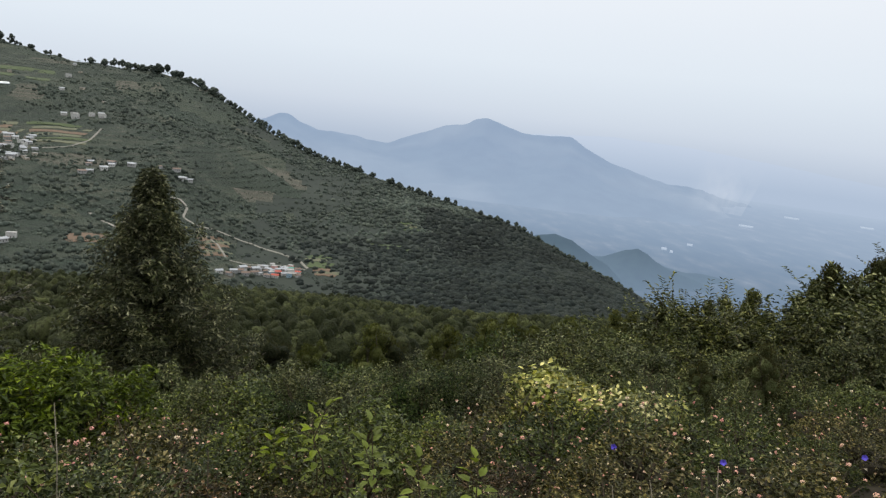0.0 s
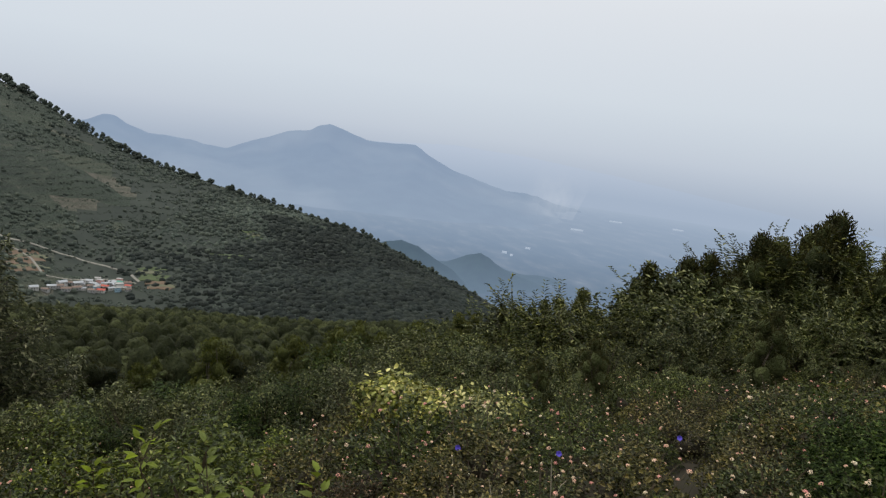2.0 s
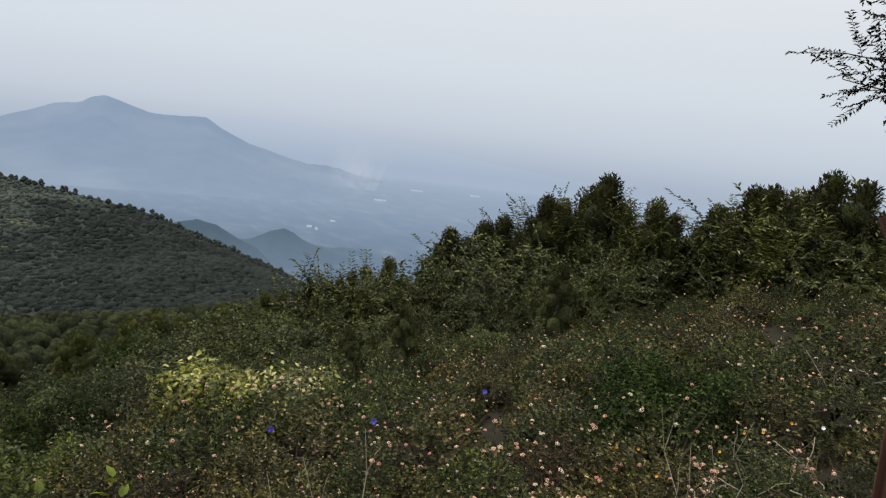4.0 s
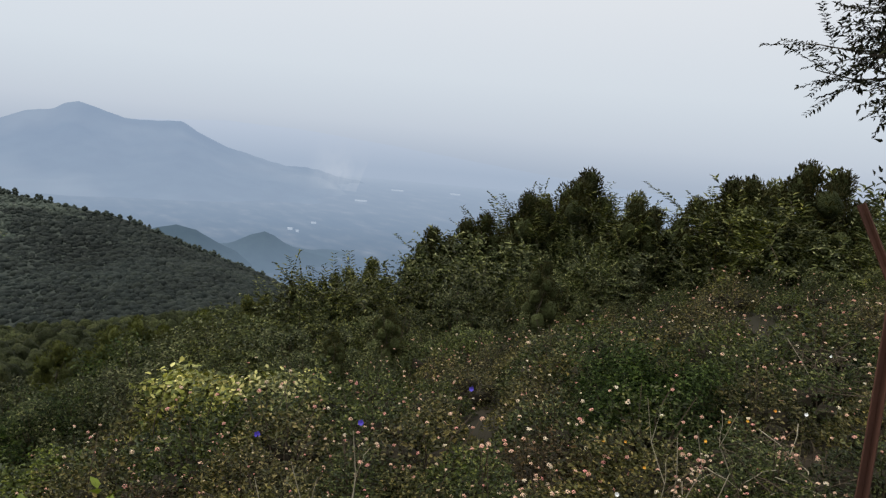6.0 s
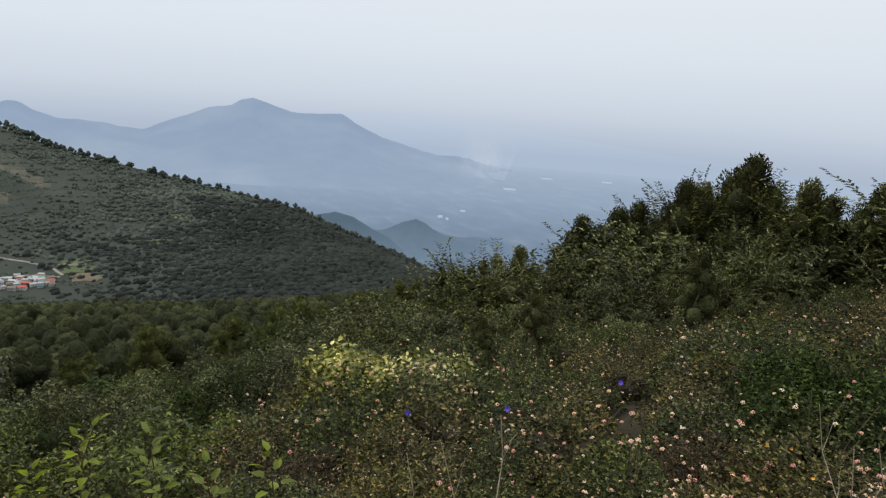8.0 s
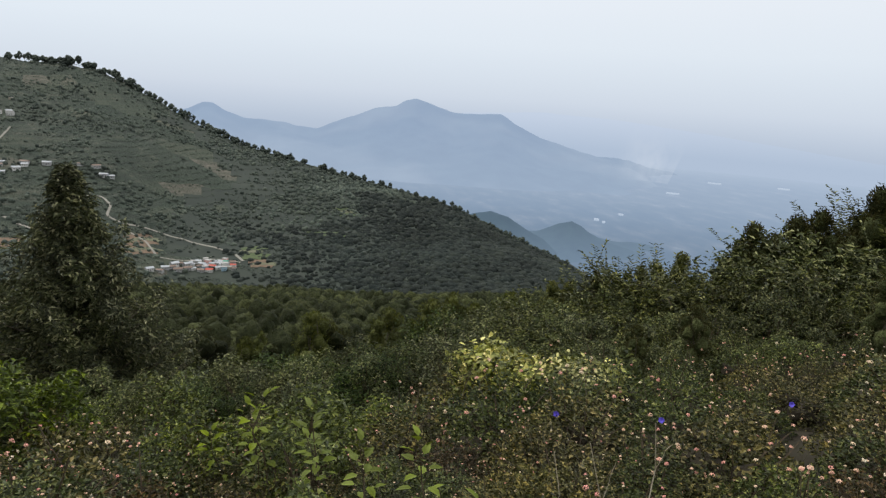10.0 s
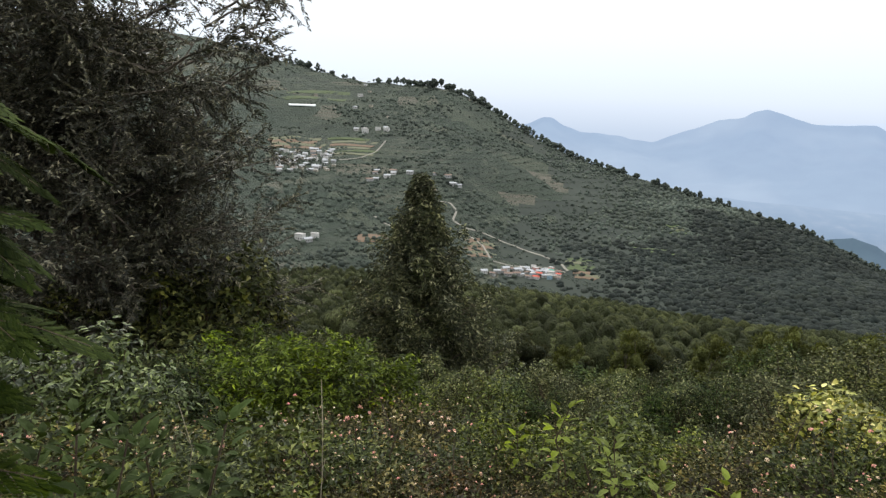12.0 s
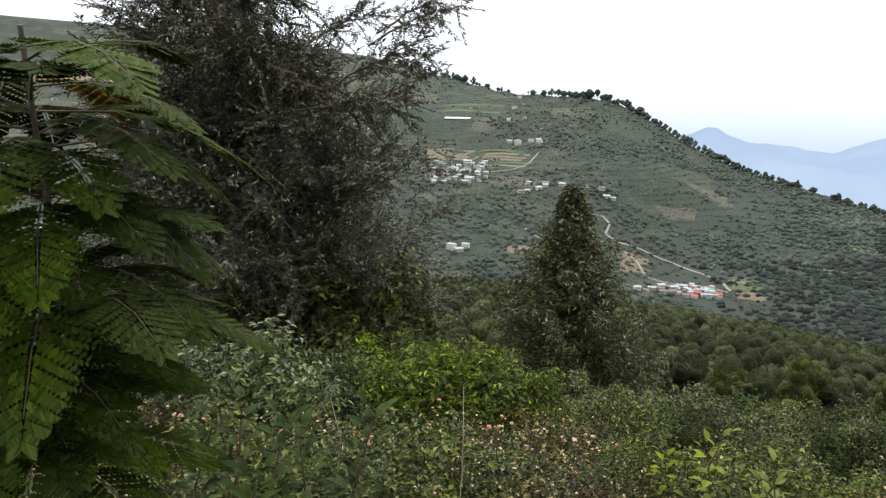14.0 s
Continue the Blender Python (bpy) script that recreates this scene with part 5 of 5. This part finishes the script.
def ribbon(name, label, category, places, width, mat, lift=0.5):
    """A strip laid over the hillside along a line of places."""
    pts = np.array([spot(a, e)[:2] for a, e in places])
    n = 12 * (len(pts) - 1) + 1
    u = np.linspace(0, len(pts) - 1, n)
    px, py = np.interp(u, np.arange(len(pts)), pts[:, 0]), np.interp(u, np.arange(len(pts)), pts[:, 1])
    k = np.array([1, 2, 3, 2, 1]) / 9
    px[2:-2], py[2:-2] = np.convolve(px, k, "valid"), np.convolve(py, k, "valid")
    t = unit(np.stack([np.gradient(px), np.gradient(py)], 1))
    v = []
    for w in (-0.5, 0.5):
        x, y = px - t[:, 1] * width * w, py + t[:, 0] * width * w
        v.append(np.stack([x, y, land(x, y) + lift], 1))
    low = [q - np.array([0, 0, 1.5]) for q in v]
    vv = np.concatenate(v + low)
    f = [[i, i + 1, n + i + 1, n + i] for i in range(n - 1)] + [[i, 2 * n + i, 2 * n + i + 1, i + 1] for i in range(n - 1)] + [[n + i, n + i + 1, 3 * n + i + 1, 3 * n + i] for i in range(n - 1)]
    return tagged(mesh_ob(name, vv, f, mat), label, category, kind="structure")


ribbon("road", "pale dusty road winding down the hillside", "road", [(-22.5, -8.8), (-20.6, -8.9), (-20.0, -9.6), (-20.3, -10.4), (-19.2, -11.0), (-17.4, -11.4), (-15.0, -12.2), (-12.6, -12.9), (-10.9, -13.4), (-10.2, -14.0)], 2.6, TRACK)
ribbon("road_lower", "pale dusty road into the village", "road", [(-19.2, -11.4), (-17.6, -12.4), (-16.8, -13.6), (-14.8, -13.9), (-12.0, -13.9), (-10.4, -14.1)], 2.4, TRACK)
ribbon("road_upper", "pale track between the terraces of the hamlet", "road", [(-30.4, -5.6), (-28.5, -5.4), (-27.0, -4.8), (-26.2, -3.9)], 2.4, TRACK)
ribbon("road_side", "pale track across the lower slope", "road", [(-27.0, -10.2), (-26.0, -10.8), (-25.2, -11.3)], 3, TRACK)


def terraces(group, az0, az1, el0, el1, rows, mats, width=9):
    for k in range(rows):
        e = el0 + (el1 - el0) * (k + 0.5) / rows
        s_ = 0.4 * math.sin(k * 2.1)
        ribbon("terrace", "narrow terraced field cut into the slope", "field", [(az0 + s_ * 0.5, e - 0.05), ((az0 + az1) / 2, e + 0.06), (az1 + s_, e - 0.04)], width, mats[k % len(mats)], 0.4)


terraces("a", -18.9, -16.8, -13.3, -11.9, 6, (EARTH, STUBBLE, EARTH), 8)
terraces("b", -28.6, -26.2, -12.3, -11.8, 2, (EARTH, EARTH), 12)
terraces("c", -10.3, -8.4, -13.9, -12.9, 4, (CROP, CROP, STUBBLE), 9)
terraces("d", -9.6, -7.8, -14.5, -14.0, 3, (EARTH, STUBBLE), 6)
terraces("e", -30.8, -27.2, -5.2, -3.7, 6, (STUBBLE, CROP, STUBBLE, EARTH), 10)
terraces("f", -35.5, -31.5, -4.7, -3.8, 4, (EARTH, STUBBLE), 12)
terraces("g", -34.5, -29.5, -0.9, 0.1, 2, (CROP, CROP), 22)
terraces("h", -2.4, -1.0, -10.2, -9.4, 3, (CROP, STUBBLE), 9)
terraces("i", -5.2, -1.2, -11.9, -11.5, 2, (CROP, CROP), 6)

# pale sheds far out on the plain; their haze is painted as glow
SHED = painted_haze_material("shed_haze_glow", (0.4, 0.49, 0.61), (0.44, 0.52, 0.64), -300, -290, (0.5, 0.5, 0.5), 0.01, 0.92)
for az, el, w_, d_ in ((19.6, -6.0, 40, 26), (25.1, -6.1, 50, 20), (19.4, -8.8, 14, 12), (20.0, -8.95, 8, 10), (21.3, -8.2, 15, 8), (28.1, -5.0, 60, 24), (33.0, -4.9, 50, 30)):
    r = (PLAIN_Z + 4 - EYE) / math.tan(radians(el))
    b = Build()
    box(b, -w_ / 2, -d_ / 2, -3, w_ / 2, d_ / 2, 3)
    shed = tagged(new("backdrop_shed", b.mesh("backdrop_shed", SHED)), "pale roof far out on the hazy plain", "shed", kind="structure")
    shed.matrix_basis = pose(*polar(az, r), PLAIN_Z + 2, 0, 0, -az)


# pale smoke of a field fire on the plain, a bent sheet that glows
m, n_s, l_s, out_s = material("thin_smoke_glow")
at = n_s.new("ShaderNodeTexCoord")
sep = n_s.new("ShaderNodeSeparateXYZ")
l_s.new(at.outputs["Generated"], sep.inputs[0])
curl = noise_tex(n_s, l_s, 2.0, 4, at.outputs["Generated"], 0.6)


def hump(socket, middle, reach):
    a = n_s.new("ShaderNodeMath")
    a.operation, a.inputs[1].default_value = "SUBTRACT", middle
    l_s.new(socket, a.inputs[0])
    b = n_s.new("ShaderNodeMath")
    b.operation = "ABSOLUTE"
    l_s.new(a.outputs[0], b.inputs[0])
    c = n_s.new("ShaderNodeMapRange")
    c.interpolation_type = "SMOOTHSTEP"
    c.inputs[1].default_value, c.inputs[2].default_value, c.inputs[3].default_value, c.inputs[4].default_value = 0.0, reach, 1.0, 0.0
    l_s.new(b.outputs[0], c.inputs[0])
    return c.outputs[0]


def times(a, b):
    p = n_s.new("ShaderNodeMath")
    p.operation = "MULTIPLY"
    l_s.new(a, p.inputs[0])
    if isinstance(b, float):
        p.inputs[1].default_value = b
    else:
        l_s.new(b, p.inputs[1])
    return p.outputs[0]


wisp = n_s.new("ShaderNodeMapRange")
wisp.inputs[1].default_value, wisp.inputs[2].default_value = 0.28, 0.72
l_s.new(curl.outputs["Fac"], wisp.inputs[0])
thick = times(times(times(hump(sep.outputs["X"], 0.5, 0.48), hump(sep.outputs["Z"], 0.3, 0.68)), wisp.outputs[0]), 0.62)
# the smoke's brightness is an emission colour
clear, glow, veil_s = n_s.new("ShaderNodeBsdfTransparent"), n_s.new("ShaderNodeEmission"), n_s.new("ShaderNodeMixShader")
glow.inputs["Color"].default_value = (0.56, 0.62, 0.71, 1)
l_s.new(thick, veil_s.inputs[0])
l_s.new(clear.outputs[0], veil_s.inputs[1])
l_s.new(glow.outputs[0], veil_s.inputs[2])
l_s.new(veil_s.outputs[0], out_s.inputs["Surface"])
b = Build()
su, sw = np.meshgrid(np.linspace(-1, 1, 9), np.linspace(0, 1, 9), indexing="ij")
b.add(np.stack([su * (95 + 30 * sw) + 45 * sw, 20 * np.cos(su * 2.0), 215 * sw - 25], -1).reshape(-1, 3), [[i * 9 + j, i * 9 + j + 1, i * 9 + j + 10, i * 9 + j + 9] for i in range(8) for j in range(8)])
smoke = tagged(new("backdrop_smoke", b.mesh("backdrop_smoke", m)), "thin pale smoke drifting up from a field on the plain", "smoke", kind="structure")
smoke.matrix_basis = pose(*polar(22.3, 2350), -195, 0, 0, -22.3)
smoke.visible_shadow = False


# ---- small things close to the viewpoint ----
def on_canopy(az, el, over=0.5):
    """Where a sight line at a bearing and elevation meets the top of the thicket."""
    for r in np.arange(1.2, 14, 0.02):
        x, y = polar(az, float(r))
        if EYE + r * math.tan(radians(el)) <= float(land(x, y)) + over:
            return float(r), x, y
    return 8.0, *polar(az, 8.0)


# young fern-leaved tree
def fronds(b, rng, base, d, size, n_pinna=14, n_leaf=9):
    d = unit(np.asarray(d, float))
    u = np.linspace(0.12, 1, n_pinna)
    droop = rng.uniform(0.3, 0.75)
    p = base + d * size * u[:, None] - UP * (droop * size * u * u)[:, None]
    t = unit(d - UP * (2 * droop * u)[:, None])
    s = unit(np.cross(t, UP))
    long = 0.34 * size * np.sin(np.pi * (0.16 + 0.8 * u)) ** 0.8
    for sign in (1, -1):
        q = unit(s * sign * 0.9 + t * 0.45 - UP * 0.12 + rng.normal(size=t.shape) * 0.06)
        v = np.linspace(0.08, 1, n_leaf)
        pp = (p[:, None] + q[:, None] * long[:, None, None] * v[None, :, None]).reshape(-1, 3)
        tt, qq = np.repeat(t, n_leaf, 0), np.repeat(q, n_leaf, 0)
        w = np.tile(np.sin(np.pi * (0.25 + 0.68 * v)), n_pinna)
        for side in (1, -1):
            b.leaves(pp, tt * side + qq * 0.55, unit(np.cross(qq, tt) * sign * -1 + rng.normal(size=pp.shape) * 0.1), 0.044 * w * size / 0.5, 0.024 * w * size / 0.5, 0.1, 0.05)
    return p


fern = thing("fern_tree", "young fern-leaved tree with dark feathery fronds, some turning orange", "tree")
rng = np.random.default_rng(77)
trunk = Build()
fx, fy = polar(-67.0, 2.5)
stem_line = bent((0, 0, -0.2), (0.05, 0.1, 2.6), rng, 0, 8)
trunk.tube(stem_line, np.linspace(0.032, 0.008, 8), 7)
part("trunk", trunk, BARK, fern)
for k in range(90):
    h = 1.1 + 1.4 * (k + 0.5) / 90
    a = k * 2.39996
    st = np.array([np.interp(h, stem_line[:, 2], stem_line[:, 0]), np.interp(h, stem_line[:, 2], stem_line[:, 1]), h])
    reach = rng.uniform(0.0, 0.2)
    d = np.array([np.cos(a), np.sin(a), rng.uniform(0.0, 0.55)])
    b, stalk = Build(), Build()
    size = rng.uniform(0.42, 0.6)
    rib = fronds(b, rng, st + d * reach, d, size)
    stalk.tube(np.vstack([st, rib[::4]]), np.linspace(0.005, 0.0015, 1 + len(rib[::4])), 3)
    fr = part("frond", b, FROND_OLD if k % 13 == 4 else FROND, fern, "frond turning yellow and orange" if k % 13 == 4 else "")
    part("rib", stalk, STEM, fr)
fern.matrix_basis = pose(fx, fy, float(land(fx, fy)) - 0.05, 0, 0, 0)


# pale shoots
def shoot(seed, name, label, mat, high, leaf, count, group):
    rng = np.random.default_rng(seed)
    top = thing(name, label, "plant", group)
    st = Build()
    line = bent((0, 0, -0.1), (rng.uniform(-0.06, 0.06), rng.uniform(-0.06, 0.06), high), rng, 0, 6)
    st.tube(line, np.linspace(0.008, 0.003, 6), 5)
    part("stem", st, STEM, top)
    for k in range(count):
        h = high * (0.3 + 0.7 * (k / (count - 1)) ** 0.7)
        a = k * 2.39996
        p = np.array([[np.interp(h, line[:, 2], line[:, 0]), np.interp(h, line[:, 2], line[:, 1]), h]])
        b = Build()
        d = np.array([[np.cos(a), np.sin(a), 0.1 + 1.3 * (k / count) ** 3 + rng.uniform(-0.2, 0.3)]])
        z = leaf * rng.uniform(0.75, 1.15)
        p2 = p + unit(d) * rng.uniform(0.02, 0.07)
        b.blades(p2, d, UP[None] + 0.15 * rng.normal(size=(1, 3)), z, z * 0.58, 0.25, 0.3)
        part("leaf", b, mat, top)
    return top


shoots = Kind([lambda k=k: shoot(500 + k, "pale_shoot", "upright shoot with broad pale green leaves", PALE_SHOOT, 0.95, 0.088, 22, "pale shoots") for k in range(2)])
for az, r, el in [(-8.8, 4.3, -24.6), (-9.6, 4.4, -25.6), (-4.6, 3.8, -26.2), (-3.8, 3.8, -27.2), (0.2, 3.3, -28.0), (6.2, 3.0, -28.2), (11.1, 2.5, -31.2), (-12, 4.6, -26.4)]:
    shoots.put(az, r, None, el)
elder = Kind([lambda k=k: shoot(510 + k, "leafy_sapling", "sapling with dull dark green leaves on thin dark stems", SAPLING_LEAF, 0.9, 0.058, 54, "saplings") for k in range(2)])
for az, r, el in [(-51.4, 2.6, -23.8), (-49, 2.5, -25.5), (-42.1, 2.6, -25.4), (-44.5, 2.5, -27.2), (-39, 2.6, -28.6), (-54, 2.7, -25.6), (-47, 2.3, -28)]:
    elder.put(az, r, None, el)


# flowers that stand out
def trumpet(mat, name, label, r, petals):
    top = thing(name, label, "flower", name)
    b, st = Build(), Build()
    v, f = [(0, 0, -r * 0.9)], []
    for k in range(petals * 4):
        a = 2 * math.pi * k / (petals * 4)
        q = r * (1 + 0.10 * math.cos(a * petals))
        v += [(q * 0.35 * math.cos(a), q * 0.35 * math.sin(a), -r * 0.25), (q * math.cos(a), q * math.sin(a), 0.06 * r * math.cos(a * petals))]
    m = petals * 4
    for k in range(m):
        a0, a1 = 1 + 2 * k, 1 + 2 * ((k + 1) % m)
        f += [[0, a0, a1, a1], [a0, a0 + 1, a1 + 1, a1]]
    b.v.append(np.array(v, float))
    b.f = [x[:3] if x[2] == x[3] else x for x in f]
    b.n = len(v)
    part("petals", b, mat, top, "", True)
    st.tube([(0, 0, -0.22), (0.01, 0.005, -0.12), (0, 0, -r * 0.8)], [0.0015, 0.0014, 0.0012], 4)
    part("stalk", st, STEM, top)
    return top


def bloom(mk, spots_in, up):
    first = None
    for az, el in spots_in:
        r, x, y = on_canopy(az, el, up)
        way = Vector((-x, -y, 2.2)).normalized()
        m = Matrix.Translation((x, y, EYE + r * math.tan(radians(el)))) @ way.to_track_quat("Z", "Y").to_matrix().to_4x4()
        if first is None:
            first = mk()
            first.matrix_basis = m
        else:
            copy_thing(first, Matrix()).matrix_basis = m


bloom(lambda: trumpet(BLUE_PETAL, "morning_glory", "deep blue-violet morning glory flower above the lantana", 0.021, 5), [(36.0, -20.9), (26.5, -24.3), (17.6, -25.3), (-60.5, -24.9)], 0.52)
bloom(lambda: trumpet(ORANGE_PETAL, "orange_flower", "small open orange flower", 0.0095, 6), [(47.8, -23.3), (49.6, -23.0), (57.3, -19.8), (58.6, -19.4), (55.8, -21.6), (60.4, -18.2), (51.4, -24.6)], 0.5)
WHITE_PETAL = petal_material("white_petal", [(0.0, (0.75, 0.75, 0.74)), (1.0, (0.82, 0.82, 0.8))])
bloom(lambda: trumpet(WHITE_PETAL, "white_flower", "small white flower among the leaves", 0.012, 5), [(-54.6, -20.6), (-53.8, -20.9), (49.5, -27.0), (63.4, -13.4), (62.5, -17.9)], 0.55)


# dry stalks
def stalk(seed, high):
    rng = np.random.default_rng(seed)
    top = thing("dry_stalk", "bleached dry stalk leaning over the lantana", "stalk", "dry stalks")
    b = Build()
    line = bent((0, 0, -0.1), (0.12 * high, 0.05 * high, high), rng, 0.02, 6)
    b.tube(line, np.linspace(0.0035, 0.0015, 6), 5)
    part("stem", b, STRAW, top)
    for k in (2, 3, 4):
        c = Build()
        c.tube(bent(line[k], line[k] + rng.normal(size=3) * 0.07 * high + np.array([0, 0, 0.16 * high]), rng, 0.05, 4), np.linspace(0.0018, 0.001, 4), 4)
        part("side_shoot", c, STRAW, top)
    return top


stalks = Kind([lambda k=k: stalk(530 + k, 1.0) for k in range(2)])
for az, r, el in [(25.0, 2.35, -26.0), (24.0, 2.3, -28.5), (54.2, 3.6, -19.6), (55.0, 3.6, -21.0), (53.6, 3.5, -20.4), (-30.0, 3.2, -24.2), (-41.5, 3.4, -23.2), (58, 4, -17.5), (17, 2.6, -28)]:
    stalks.put(az, r, None, el)


# heaps of cut twigs, a rock, the rusty post and the wall stub
def twig_heap(seed, wide, n):
    rng = np.random.default_rng(seed)
    top = thing("twig_heap", "heap of dry grey-brown cut twigs", "brushwood", "twig heaps")
    for k in range(n):
        b = Build()
        a, q = rng.uniform(0, 2 * np.pi), wide * math.sqrt(rng.uniform(0, 1))
        c = np.array([q * np.cos(a), q * np.sin(a), 0.28 * (1 - (q / wide) ** 2) + 0.25])
        d = unit(rng.normal(size=3) * np.array([1, 1, 0.35])) * rng.uniform(0.08, 0.2)
        b.tube(bent(c - d, c + d, rng, 0.05, 4), np.linspace(0.0035, 0.0015, 4), 4)
        part("twig", b, STRAW if k % 6 == 0 else STEM, top)
    return top


heaps = Kind([lambda: twig_heap(550, 0.45, 46)])
heaps.put(61.5, 4.6, 1.0)
heaps.put(59.5, 4.2, 0.9)
heaps.put(64.0, 6.5, 1.2)
STONE = rough_material("grey_stone", (0.12, 0.12, 0.11), (0.2, 0.2, 0.185), 3, 0.95, 0.7)
EARTH_RED = rough_material("bare_earth", (0.13, 0.085, 0.055), (0.19, 0.125, 0.08), 4, 0.95, 0.6)


def rock(name, label, seed, size, mat, squash=0.7):
    rng = np.random.default_rng(seed)
    b = Build()
    b.lump(np.zeros(3), size, rng, 7, 11, squash, 0.14)
    ob = new(name, b.mesh(name, mat))
    return tagged(ob, label, "rock", "rocks on the slope")


for k, (az, r, size, mat) in enumerate([(54.6, 3.7, 0.07, EARTH_RED), (61.8, 5.4, 0.1, EARTH_RED), (60.5, 3.1, 0.09, STONE), (57.8, 2.9, 0.06, STONE)]):
    x, y = polar(az, r)
    rock("rock", "brown earthy boulder between the plants" if mat is EARTH_RED else "pale grey stone between the plants", 560 + k, size, mat).matrix_basis = pose(x, y, float(land(x, y)) + 0.04 if mat is EARTH_RED else float(land(x, y)) + 0.2, 0, 0, 40 * k)

RUST = rough_material("rusty_steel", (0.062, 0.03, 0.02), (0.1, 0.045, 0.028), 8, 0.75, 0.4, (0.08, 0.035, 0.025))
post = thing("fence_post", "rusty angle-iron fence post with a forked top", "post")


def angle_iron(a, e, leg=0.03, thick=0.004):
    """An L-shaped rolled section from a to e."""
    b = Build()
    a, e = np.asarray(a, float), np.asarray(e, float)
    t = unit(e - a)
    u = unit(np.cross(t, [0.3, 1, 0.1]))
    w = np.cross(t, u)
    prof = [(0, 0), (leg, 0), (leg, thick), (thick, thick), (thick, leg), (0, leg)]
    b.v.append(np.array([q + u * i + w * j for q in (a, e) for i, j in prof]))
    b.f.extend([[k, (k + 1) % 6, 6 + (k + 1) % 6, 6 + k] for k in range(6)] + [[0, 5, 4, 3, 2, 1], [6, 7, 8, 9, 10, 11]])
    b.n += 12
    return b


px, py = polar(68.3, 1.95)
fork = np.array([*polar(66.1, 1.95), 1.39]) - np.array([px, py, 0])
tip = np.array([*polar(63.1, 1.95), 1.555]) - np.array([px, py, 0])
part("upright", angle_iron((0, 0, -0.9), fork, 0.021), RUST, post)
part("arm", angle_iron(fork - UP * 0.03, tip, 0.015), RUST, post)
part("arm", angle_iron(fork - UP * 0.03, np.array([*(2 * fork - tip)[:2], tip[2]]), 0.015), RUST, post)
post.matrix_basis = pose(px, py, 0.02, 0, 0, 0)
rng = np.random.default_rng(580)
top_w = thing("stone_stub", "rough grey rubble masonry stub beside the fence post", "wall")
for i in range(5):
    for j in range(2):
        for k in range(2):
            b = Build()
            b.lump(np.array([(j - 0.5) * 0.26 + rng.uniform(-0.02, 0.02), (k - 0.5) * 0.26, 0.1 + i * 0.17]), 0.155, rng, 4, 6, 0.66, 0.2)
            part("stone", b, STONE, top_w)
sx, sy = polar(74.5, 2.2)
top_w.matrix_basis = pose(sx, sy, float(land(sx, sy)) - 0.05, 0, 0, -20)

# the gum tree at the end of the spur
gum = branching_tree("gum_tree", "tall gum tree with dense hanging clumps of dark leaves", 600, 8.0, 3.0, 5, 18, 20, DARK_GUM, 0.075, 0.4, 0.04, 0.13, 0.35, -0.3)
stand(gum, *polar(70.5, 9.5), 0, 1.0)

# grass between the bushes
blades = Build()
rng = np.random.default_rng(620)
n = 9000
ga, gr = rng.uniform(-68, 70, n), np.sqrt(rng.uniform(1.2 ** 2, 14 ** 2, n))
gx, gy = gr * np.sin(np.radians(ga)), gr * np.cos(np.radians(ga))
gp = np.stack([gx, gy, land(gx, gy)], 1)
tall = rng.uniform(0.12, 0.45, n)
blades.leaves(gp, UP + rng.normal(size=(n, 3)) * 0.3, unit(rng.normal(size=(n, 3)) * np.array([1, 1, 0.1])), tall, 0.005, 0.1, 0.0)
tagged(new("grass", blades.mesh("grass", GRASS)), "thin grass blades standing between the bushes", "grass", kind="stuff")
